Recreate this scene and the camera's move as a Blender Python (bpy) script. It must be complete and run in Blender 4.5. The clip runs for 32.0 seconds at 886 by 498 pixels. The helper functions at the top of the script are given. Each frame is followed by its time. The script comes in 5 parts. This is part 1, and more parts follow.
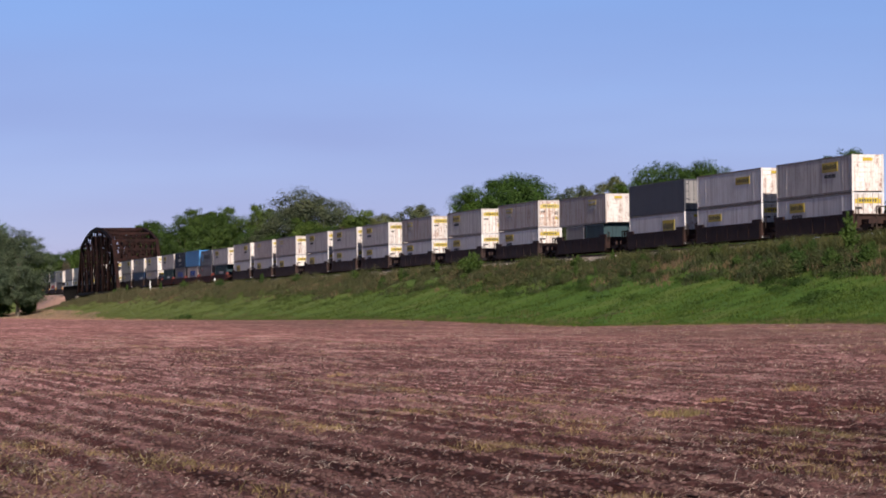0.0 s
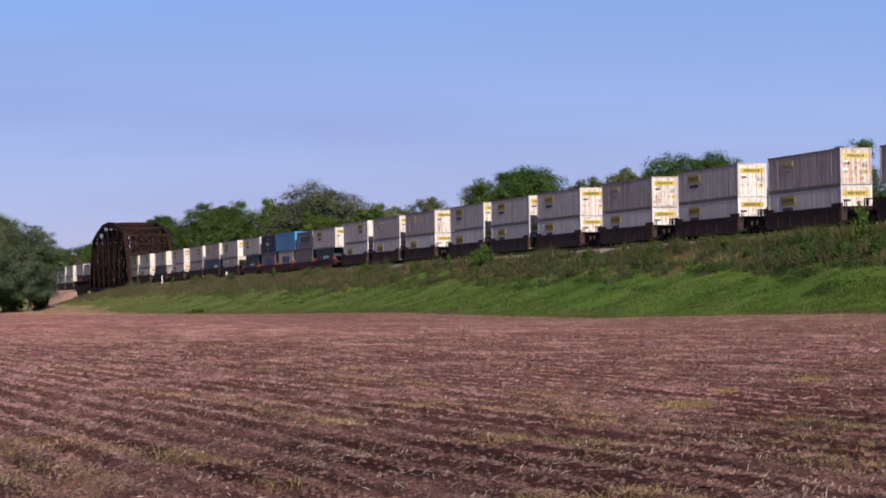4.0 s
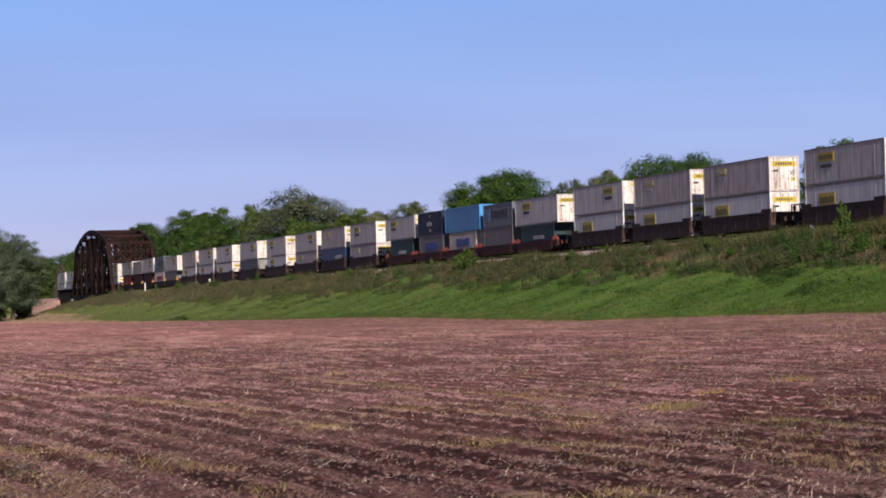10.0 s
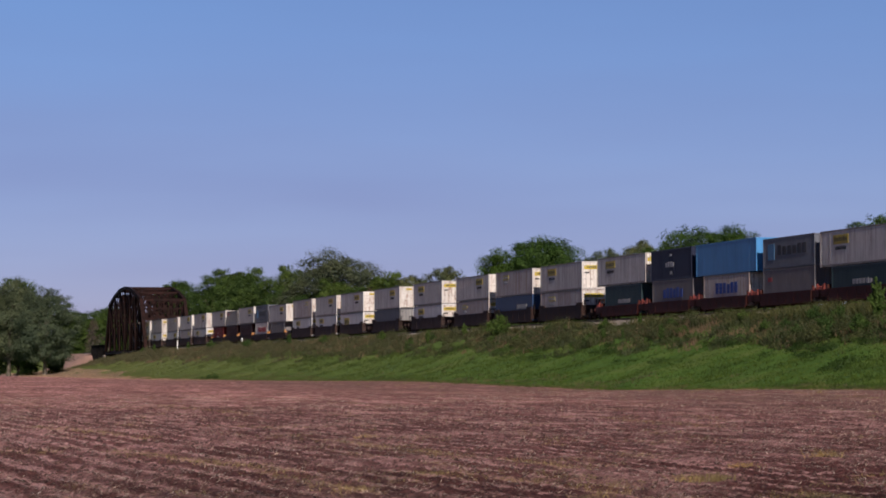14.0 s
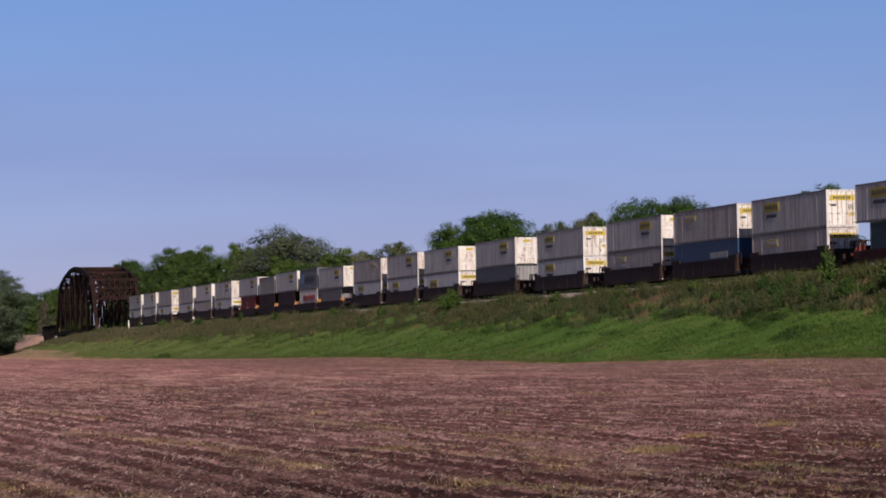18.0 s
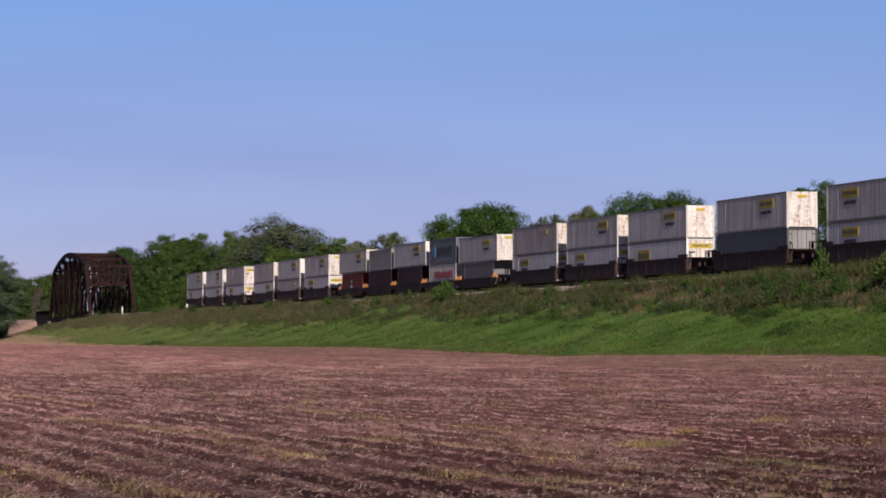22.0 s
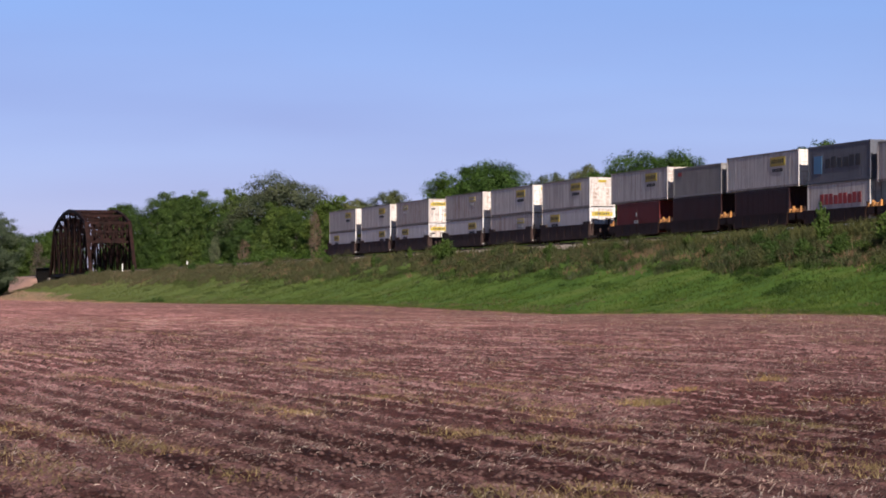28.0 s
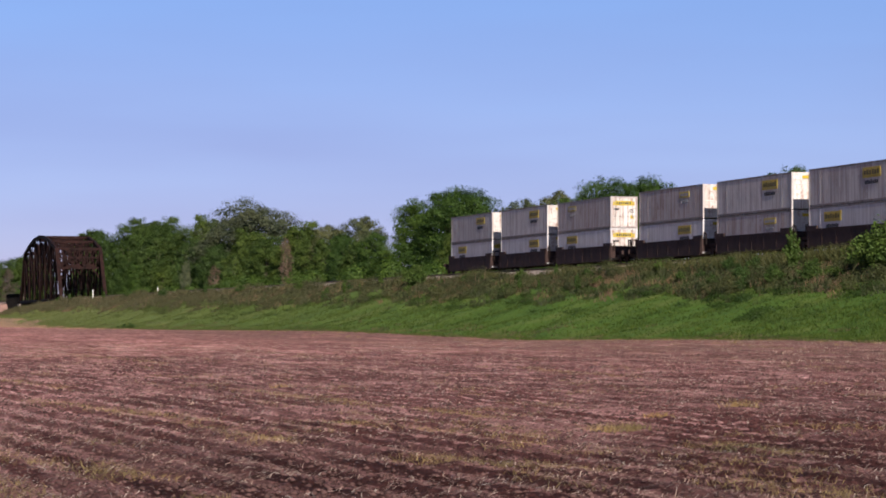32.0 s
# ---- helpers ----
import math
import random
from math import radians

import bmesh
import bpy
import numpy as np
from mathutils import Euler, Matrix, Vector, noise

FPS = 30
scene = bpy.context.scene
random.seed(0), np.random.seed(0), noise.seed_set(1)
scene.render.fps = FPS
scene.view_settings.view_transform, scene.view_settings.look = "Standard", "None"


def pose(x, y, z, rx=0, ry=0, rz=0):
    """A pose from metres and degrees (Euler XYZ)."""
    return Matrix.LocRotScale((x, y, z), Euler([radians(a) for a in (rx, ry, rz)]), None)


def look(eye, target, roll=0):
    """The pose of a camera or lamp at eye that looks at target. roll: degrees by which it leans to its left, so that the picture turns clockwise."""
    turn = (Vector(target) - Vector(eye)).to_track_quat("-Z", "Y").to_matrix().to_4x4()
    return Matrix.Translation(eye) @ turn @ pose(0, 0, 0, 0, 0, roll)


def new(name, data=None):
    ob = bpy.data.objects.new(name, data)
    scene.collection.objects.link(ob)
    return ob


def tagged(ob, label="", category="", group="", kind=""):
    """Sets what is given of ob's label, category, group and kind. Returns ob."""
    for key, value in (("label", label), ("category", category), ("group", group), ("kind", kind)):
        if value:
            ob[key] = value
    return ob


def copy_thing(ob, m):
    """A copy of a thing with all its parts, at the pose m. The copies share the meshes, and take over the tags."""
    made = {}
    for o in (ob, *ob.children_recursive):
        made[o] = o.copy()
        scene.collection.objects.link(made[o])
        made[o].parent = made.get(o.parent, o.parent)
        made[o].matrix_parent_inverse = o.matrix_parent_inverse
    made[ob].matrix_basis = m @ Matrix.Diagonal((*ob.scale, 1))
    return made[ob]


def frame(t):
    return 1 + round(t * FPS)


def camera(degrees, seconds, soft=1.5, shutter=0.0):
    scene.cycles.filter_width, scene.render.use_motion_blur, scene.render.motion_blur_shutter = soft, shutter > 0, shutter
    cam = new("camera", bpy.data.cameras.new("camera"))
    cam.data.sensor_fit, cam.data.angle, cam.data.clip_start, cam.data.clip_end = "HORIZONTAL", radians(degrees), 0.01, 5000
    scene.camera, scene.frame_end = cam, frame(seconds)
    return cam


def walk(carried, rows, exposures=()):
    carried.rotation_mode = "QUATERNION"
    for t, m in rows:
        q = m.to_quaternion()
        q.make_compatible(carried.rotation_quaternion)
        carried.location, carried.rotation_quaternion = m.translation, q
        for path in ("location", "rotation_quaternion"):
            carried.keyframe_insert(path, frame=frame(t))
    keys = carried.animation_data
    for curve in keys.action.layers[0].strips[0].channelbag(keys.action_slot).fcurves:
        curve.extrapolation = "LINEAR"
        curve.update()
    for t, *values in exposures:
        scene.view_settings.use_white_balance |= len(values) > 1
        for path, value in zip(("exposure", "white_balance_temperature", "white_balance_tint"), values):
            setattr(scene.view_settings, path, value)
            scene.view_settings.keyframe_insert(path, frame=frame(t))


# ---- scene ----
# The track runs along x, the camera stands in the field south of it and looks west-north-west.
EYE = (0.0, 0.0, 1.65)
HEADING = 76.267


def aim(pan, tilt, roll):
    """The camera's pose on its stand: degrees to the right, upwards, and of lean."""
    return Matrix.Translation(EYE) @ pose(0, 0, 0, 0, 0, HEADING - pan) @ pose(0, 0, 0, 90 + tilt) @ pose(0, 0, 0, 0, 0, roll)


EXPO = 0.7
cam = camera(17.76, 32.0, soft=1.8)
walk(cam, [
    (0, aim(0.260, 1.114, -0.58)),
    (0.5, aim(0.325, 1.103, -0.64)),
    (1, aim(0.340, 1.135, -0.50)),
    (1.5, aim(0.274, 1.124, -0.61)),
    (2, aim(0.234, 1.108, -0.67)),
    (2.5, aim(0.220, 1.082, -0.79)),
    (3, aim(0.189, 1.081, -0.86)),
    (3.5, aim(0.164, 1.034, -1.12)),
    (4, aim(0.024, 0.970, -0.93)),
    (4.5, aim(-0.026, 0.927, -0.94)),
    (6.5, aim(0.056, 0.831, -1.23)),
    (7, aim(0.077, 0.831, -1.06)),
    (7.5, aim(0.055, 0.867, -1.03)),
    (8, aim(-0.009, 0.890, -0.57)),
    (8.5, aim(-0.049, 0.962, -0.55)),
    (9, aim(0.011, 0.965, -0.65)),
    (9.5, aim(-0.245, 0.893, -1.50)),
    (10, aim(0.372, 1.046, -1.58)),
    (10.5, aim(0.378, 1.289, -1.50)),
    (11, aim(0.003, 1.667, -1.08)),
    (11.5, aim(0.398, 1.915, -0.67)),
    (12, aim(0.203, 1.647, -0.83)),
    (12.5, aim(0.224, 1.672, -0.76)),
    (13, aim(0.351, 1.700, -0.80)),
    (13.5, aim(-0.162, 2.471, -0.40)),
    (14, aim(-0.295, 2.373, -0.05)),
    (14.5, aim(-0.160, 2.347, -0.15)),
    (16.5, aim(0.247, 2.208, -0.75)),
    (17, aim(0.403, 2.014, -1.18)),
    (17.5, aim(0.610, 1.939, -1.03)),
    (18, aim(0.702, 1.860, -0.95)),
    (18.5, aim(0.650, 1.752, -0.92)),
    (19, aim(0.645, 1.693, -0.88)),
    (19.5, aim(0.782, 1.625, -0.87)),
    (20, aim(0.710, 1.434, -0.39)),
    (20.5, aim(0.553, 1.593, -0.49)),
    (21, aim(0.639, 1.748, -0.56)),
    (21.5, aim(0.742, 1.823, -0.26)),
    (22, aim(0.810, 1.682, -0.10)),
    (22.5, aim(1.032, 1.162, -0.81)),
    (23, aim(1.045, 0.906, -0.81)),
    (23.5, aim(0.924, 1.024, -0.26)),
    (24, aim(0.633, 1.084, -0.24)),
    (24.5, aim(0.602, 1.235, -0.30)),
    (26.5, aim(0.705, 1.035, -0.23)),
    (27, aim(0.792, 0.893, -0.45)),
    (27.5, aim(0.772, 0.854, -0.06)),
    (28, aim(0.805, 0.835, 0.09)),
    (28.5, aim(0.836, 0.818, 0.10)),
    (29, aim(0.840, 0.838, -0.01)),
    (29.5, aim(1.054, 0.874, -0.17)),
    (30, aim(1.405, 1.115, 0.09)),
    (30.5, aim(1.332, 1.011, 0.21)),
    (31, aim(1.454, 1.006, -0.09)),
    (31.5, aim(1.339, 1.178, 0.16)),
    (32, aim(1.391, 1.360, 0.07)),
], exposures=[(t, EXPO - less, 6500, 14) for t, less in (
    (0, 0), (1, -0.03), (2, 0), (3, 0), (4, -0.02), (7, -0.15), (9, -0.14), (10, -0.08), (11, 0.06), (12, 0.19), (13, 0.15), (14, 0.38), (16, 0.37), (17, 0.32), (18, 0.29), (19, 0.22), (20, 0.16), (22, 0.14), (24, -0.1), (27, -0.1), (28, -0.12), (30, -0.15), (31, -0.15), (32, -0.1))])

# ---- light ----
SUN_EL, SUN_AZ = 31.0, -2.2
world = bpy.data.worlds.new("sky")
scene.world = world
world.use_nodes = True
wn = world.node_tree
sky = wn.nodes.new("ShaderNodeTexSky")
sky.sky_type = "NISHITA"
sky.sun_disc = False
sky.sun_elevation = radians(SUN_EL)
sky.sun_rotation = radians(90 - SUN_AZ)
sky.air_density, sky.dust_density, sky.ozone_density = 1.0, 0.0, 2.0
sky.altitude = 5000
wn.nodes["Background"].inputs["Strength"].default_value = 0.041
haze = wn.nodes.new("ShaderNodeMix")
haze.data_type, haze.blend_type = "RGBA", "MULTIPLY"
haze.inputs[0].default_value = 1.0
way = wn.nodes.new("ShaderNodeTexCoord")
height = wn.nodes.new("ShaderNodeSeparateXYZ")
wn.links.new(way.outputs["Generated"], height.inputs[0])
veil = wn.nodes.new("ShaderNodeTexNoise")       # thin high haze
veil.inputs["Scale"].default_value, veil.inputs["Detail"].default_value = 3.5, 3.0
flat = wn.nodes.new("ShaderNodeMapping")
flat.inputs["Scale"].default_value = (1, 1, 7)
wn.links.new(way.outputs["Generated"], flat.inputs["Vector"])
wn.links.new(flat.outputs["Vector"], veil.inputs["Vector"])
level = wn.nodes.new("ShaderNodeMath")
level.operation, level.inputs[1].default_value = "MULTIPLY_ADD", 0.075
wn.links.new(veil.outputs["Fac"], level.inputs[0])
wn.links.new(height.outputs["Z"], level.inputs[2])
tint = wn.nodes.new("ShaderNodeValToRGB")
stops = tint.color_ramp.elements
stops.new(0.15)
for stop, at, shade in zip(stops, (0.03, 0.11, 0.22), ((0.755, 0.54, 0.785, 1), (1.11, 0.985, 1.19, 1), (1.24, 1.44, 1.70, 1))):
    stop.position, stop.color = at, shade
stops.new(0.5).color = (0.93, 0.92, 1.03, 1)
wn.links.new(level.outputs[0], tint.inputs["Fac"])
wn.links.new(tint.outputs[0], haze.inputs[7])
wn.links.new(sky.outputs[0], haze.inputs[6])
wn.links.new(haze.outputs[2], wn.nodes["Background"].inputs["Color"])

sun_way = Vector((math.cos(radians(SUN_EL)) * math.cos(radians(SUN_AZ)),
                  math.cos(radians(SUN_EL)) * math.sin(radians(SUN_AZ)), math.sin(radians(SUN_EL))))
sun = new("sun", bpy.data.lights.new("sun", "SUN"))
sun.data.energy, sun.data.angle, sun.data.color = 4.85, radians(0.53), (1.0, 0.91, 0.8)
sun.matrix_world = look(sun_way * 200, (0, 0, 0))


# ---- materials ----
ROW, ROW_TURN = 0.762, math.atan(0.0297)


def material(name, rough=0.7, metal=0.0):
    m = bpy.data.materials.new(name)
    m.use_nodes = True
    b = m.node_tree.nodes["Principled BSDF"]
    b.inputs["Roughness"].default_value = rough
    b.inputs["Metallic"].default_value = metal
    return m, m.node_tree, b


def noise_node(nt, scale, detail=4.0, stretch=None, rough=0.6, own=False):
    n = nt.nodes.new("ShaderNodeTexNoise")
    n.inputs["Scale"].default_value = scale
    n.inputs["Detail"].default_value = detail
    n.inputs["Roughness"].default_value = rough
    tc = nt.nodes.new("ShaderNodeTexCoord")
    mp = nt.nodes.new("ShaderNodeMapping")
    mp.inputs["Scale"].default_value = stretch or (1, 1, 1)
    nt.links.new(tc.outputs["Object"], mp.inputs["Vector"])
    nt.links.new(mp.outputs["Vector"], n.inputs["Vector"])
    if own:     # each thing has stains of its own
        info = nt.nodes.new("ShaderNodeObjectInfo")
        away = nt.nodes.new("ShaderNodeVectorMath")
        away.operation = "MULTIPLY_ADD"
        away.inputs[1].default_value = (31, 47, 23)
        nt.links.new(info.outputs["Random"], away.inputs[0])
        nt.links.new(mp.outputs["Vector"], away.inputs[2])
        nt.links.new(away.outputs[0], n.inputs["Vector"])
    return n


def ramp_node(nt, source, stops):
    r = nt.nodes.new("ShaderNodeValToRGB")
    e = r.color_ramp.elements
    while len(e) < len(stops):
        e.new(0.5)
    for el, (at, c) in zip(e, stops):
        el.position, el.color = at, (*c, 1)
    nt.links.new(source, r.inputs["Fac"])
    return r


def mix_node(nt, fac, a, b, mode="MIX"):
    n = nt.nodes.new("ShaderNodeMix")
    n.data_type, n.blend_type = "RGBA", mode
    for value, sock in ((fac, n.inputs[0]), (a, n.inputs[6]), (b, n.inputs[7])):
        if isinstance(value, bpy.types.NodeSocket):
            nt.links.new(value, sock)
        elif isinstance(value, tuple):
            sock.default_value = (*value, 1)
        else:
            sock.default_value = value
    return n.outputs[2]


def bump_node(nt, bsdf, height, strength, distance):
    n = nt.nodes.new("ShaderNodeBump")
    n.inputs["Strength"].default_value = strength
    n.inputs["Distance"].default_value = distance
    nt.links.new(height, n.inputs["Height"])
    nt.links.new(n.outputs[0], bsdf.inputs["Normal"])


def paint(name, base, dirt, rough=0.5, amount=0.35, metal=0.0, rust=0.0):
    """Weathered paint: upright dirt streaks, blotches, a little tint from thing to thing."""
    m, nt, b = material(name, rough, metal)
    streak = noise_node(nt, 1.0, 6.0, (3.0, 3.0, 0.13), 0.65, True)
    blot = noise_node(nt, 0.7, 6.0, own=True)
    f1 = ramp_node(nt, streak.outputs["Fac"], [(0.45, (0, 0, 0)), (0.64, (1, 1, 1))])
    f2 = ramp_node(nt, blot.outputs["Fac"], [(0.45, (0, 0, 0)), (0.75, (1, 1, 1))])
    c = mix_node(nt, f2.outputs[0], base, tuple(0.82 * v for v in base))
    mul = nt.nodes.new("ShaderNodeMath")
    mul.operation = "MULTIPLY"
    mul.inputs[1].default_value = amount
    nt.links.new(f1.outputs[0], mul.inputs[0])
    c = mix_node(nt, mul.outputs[0], c, dirt)
    if rust:
        runs = noise_node(nt, 1.0, 6.0, (3.4, 3.4, 0.5), 0.7, True)
        spots = noise_node(nt, 3.0, 5.0, own=True)
        f3 = ramp_node(nt, runs.outputs["Fac"], [(0.56 - 0.1 * rust, (0, 0, 0)), (0.64, (1, 1, 1))])
        f4 = ramp_node(nt, spots.outputs["Fac"], [(0.38, (0, 0, 0)), (0.54, (1, 1, 1))])
        bite = mix_node(nt, 1.0, f3.outputs[0], f4.outputs[0], "MULTIPLY")
        part_way = mix_node(nt, 1.0, bite, (rust, rust, rust), "MULTIPLY")
        c = mix_node(nt, part_way, c, (0.19, 0.08, 0.05))
    b.inputs["Specular IOR Level"].default_value = 0.14
    info = nt.nodes.new("ShaderNodeObjectInfo")
    tone = ramp_node(nt, info.outputs["Random"], [(0.0, (0.8, 0.8, 0.8)), (1.0, (1, 1, 1))])
    c = mix_node(nt, 1.0, c, tone.outputs[0], "MULTIPLY")
    nt.links.new(c, b.inputs["Base Color"])
    bump_node(nt, b, blot.outputs["Fac"], 0.15, 0.01)
    return m


def rusty(name, base, rust, rough=0.8):
    m, nt, b = material(name, rough)
    b.inputs["Specular IOR Level"].default_value = 0.12
    n1 = noise_node(nt, 0.9, 7.0)
    n2 = noise_node(nt, 7.0, 4.0)
    c1 = ramp_node(nt, n1.outputs["Fac"], [(0.35, base), (0.65, rust)])
    c2 = ramp_node(nt, n2.outputs["Fac"], [(0.3, (0.65, 0.65, 0.65)), (0.7, (1.15, 1.1, 1.05))])
    nt.links.new(mix_node(nt, 1.0, c1.outputs[0], c2.outputs[0], "MULTIPLY"), b.inputs["Base Color"])
    bump_node(nt, b, n2.outputs["Fac"], 0.3, 0.02)
    return m


def drying(nt, c, straw):
    """The bank's grass turns olive towards the bridge."""
    tc = nt.nodes.new("ShaderNodeTexCoord")
    sep = nt.nodes.new("ShaderNodeSeparateXYZ")
    nt.links.new(tc.outputs["Object"], sep.inputs[0])
    far = nt.nodes.new("ShaderNodeMapRange")
    far.inputs["From Min"].default_value, far.inputs["From Max"].default_value = -230, -520
    far.inputs["To Max"].default_value = 0.6
    nt.links.new(sep.outputs["X"], far.inputs["Value"])
    return mix_node(nt, far.outputs[0], c, straw)


def foliage(name, dark, light, translucent=0.35, straw=None):
    """Leaves: each leaf its own tone, with large drifts of light and dark over the crown."""
    m, nt, b = material(name, 0.6)
    geo = nt.nodes.new("ShaderNodeNewGeometry")
    big = noise_node(nt, 0.45, 5.0)
    c1 = ramp_node(nt, geo.outputs["Random Per Island"], [(0.0, dark), (1.0, light)])
    c2 = ramp_node(nt, big.outputs["Fac"], [(0.34, (0.6, 0.68, 0.72)), (0.66, (1.4, 1.28, 1.15))])
    info = nt.nodes.new("ShaderNodeObjectInfo")
    c3 = ramp_node(nt, info.outputs["Random"], [(0.0, (0.68, 0.76, 0.8)), (1.0, (1.3, 1.16, 1.0))])
    c = mix_node(nt, 1.0, c1.outputs[0], c2.outputs[0], "MULTIPLY")
    c = mix_node(nt, 1.0, c, c3.outputs[0], "MULTIPLY")
    if straw:
        c = drying(nt, c, straw)
    nt.links.new(c, b.inputs["Base Color"])
    b.inputs["Specular IOR Level"].default_value = 0.25
    tr = nt.nodes.new("ShaderNodeBsdfTranslucent")
    nt.links.new(c, tr.inputs["Color"])
    mx = nt.nodes.new("ShaderNodeMixShader")
    mx.inputs[0].default_value = translucent
    nt.links.new(b.outputs[0], mx.inputs[1])
    nt.links.new(tr.outputs[0], mx.inputs[2])
    nt.links.new(mx.outputs[0], nt.nodes["Material Output"].inputs["Surface"])
    return m


def soil_material():
    m, nt, b = material("tilled_soil", 0.95)
    n1 = noise_node(nt, 0.16, 6.0, (0.22, 1.5, 1), 0.65)
    n2 = noise_node(nt, 1.6, 9.0, (0.3, 1.8, 1), 0.75)
    n3 = noise_node(nt, 14.0, 5.0, (0.6, 1, 1), 0.7)
    c1 = ramp_node(nt, n2.outputs["Fac"], [(0.32, (0.11, 0.056, 0.053)), (0.5, (0.268, 0.153, 0.145)), (0.7, (0.43, 0.275, 0.263))])
    c2 = ramp_node(nt, n3.outputs["Fac"], [(0.32, (0.4, 0.38, 0.38)), (0.5, (1, 1, 1)), (0.7, (1.75, 1.72, 1.66))])
    c3 = ramp_node(nt, n1.outputs["Fac"], [(0.36, (0.72, 0.69, 0.68)), (0.5, (1.0, 0.98, 0.97)), (0.64, (1.28, 1.26, 1.26))])
    c = mix_node(nt, 1.0, c1.outputs[0], c2.outputs[0], "MULTIPLY")
    c = mix_node(nt, 1.0, c, c3.outputs[0], "MULTIPLY")
    # furrow bands: damp soil plus painted clod shade, broken up along their length
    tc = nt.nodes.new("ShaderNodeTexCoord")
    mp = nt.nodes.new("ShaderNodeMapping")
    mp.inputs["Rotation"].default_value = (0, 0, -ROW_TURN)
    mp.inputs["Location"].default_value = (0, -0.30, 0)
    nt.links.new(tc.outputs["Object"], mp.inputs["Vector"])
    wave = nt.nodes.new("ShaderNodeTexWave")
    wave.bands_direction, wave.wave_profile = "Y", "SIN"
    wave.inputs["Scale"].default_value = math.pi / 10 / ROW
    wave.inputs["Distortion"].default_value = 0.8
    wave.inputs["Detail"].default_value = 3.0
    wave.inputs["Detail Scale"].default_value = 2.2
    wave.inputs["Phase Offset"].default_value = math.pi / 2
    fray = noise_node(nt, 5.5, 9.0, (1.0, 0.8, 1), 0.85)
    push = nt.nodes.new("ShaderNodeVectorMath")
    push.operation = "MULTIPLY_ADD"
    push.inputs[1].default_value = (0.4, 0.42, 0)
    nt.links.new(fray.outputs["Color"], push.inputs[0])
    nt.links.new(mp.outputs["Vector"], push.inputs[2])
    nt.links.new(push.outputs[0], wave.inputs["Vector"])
    damp_shade = ramp_node(nt, wave.outputs["Fac"], [(0.28, (1, 1, 1)), (0.40, (0, 0, 0))])
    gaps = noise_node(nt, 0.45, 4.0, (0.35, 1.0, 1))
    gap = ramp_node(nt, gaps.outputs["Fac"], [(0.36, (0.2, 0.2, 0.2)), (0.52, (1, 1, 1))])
    wet_shade = mix_node(nt, 1.0, damp_shade.outputs[0], gap.outputs[0], "MULTIPLY")
    # soil colour pales and furrow bands weaken with distance along x
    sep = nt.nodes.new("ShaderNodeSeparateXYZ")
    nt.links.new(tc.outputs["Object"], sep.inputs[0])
    # dry: 0 on the near soil, 1 at the far end of the ramp
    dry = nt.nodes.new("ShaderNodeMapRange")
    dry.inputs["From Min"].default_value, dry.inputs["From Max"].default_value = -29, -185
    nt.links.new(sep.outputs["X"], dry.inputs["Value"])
    band_fade = ramp_node(nt, dry.outputs[0], [(0.0, (1, 1, 1)), (1.0, (0.68, 0.68, 0.68))])
    wet_shade = mix_node(nt, 1.0, wet_shade, band_fade.outputs[0], "MULTIPLY")
    far_tone = ramp_node(nt, dry.outputs[0], [(0.0, (0.72, 0.66, 0.665)), (0.14, (1.46, 1.41, 1.44)), (0.38, (1.5, 1.45, 1.47)), (0.8, (1.74, 1.6, 1.54))])
    c = mix_node(nt, 1.0, c, far_tone.outputs[0], "MULTIPLY")
    c = mix_node(nt, wet_shade, c, mix_node(nt, 1.0, c, (0.28, 0.2, 0.195), "MULTIPLY"))
    # brown dead growth where the tillage stops
    rim = nt.nodes.new("ShaderNodeMapRange")
    rim.inputs["From Min"].default_value, rim.inputs["From Max"].default_value = 29.0, 46.0
    nt.links.new(sep.outputs["Y"], rim.inputs["Value"])
    patchy = noise_node(nt, 0.4, 6.0, (0.16, 0.6, 1), 0.7)
    edge = ramp_node(nt, patchy.outputs["Fac"], [(0.36, (0, 0, 0)), (0.52, (1, 1, 1))])
    near = nt.nodes.new("ShaderNodeMapRange")
    near.inputs["From Min"].default_value, near.inputs["From Max"].default_value = -430, -290
    nt.links.new(sep.outputs["X"], near.inputs["Value"])
    dead = mix_node(nt, 1.0, mix_node(nt, 1.0, rim.outputs[0], edge.outputs[0], "MULTIPLY"), near.outputs[0], "MULTIPLY")
    c = mix_node(nt, dead, c, mix_node(nt, 1.0, c1.outputs[0], (0.66, 0.62, 0.55), "MULTIPLY"))
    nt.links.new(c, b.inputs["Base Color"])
    b.inputs["Specular IOR Level"].default_value = 0.1
    crumb = noise_node(nt, 9.0, 9.0, (0.8, 1, 1), 0.8)
    bump_node(nt, b, crumb.outputs["Fac"], 1.0, 0.14)
    return m


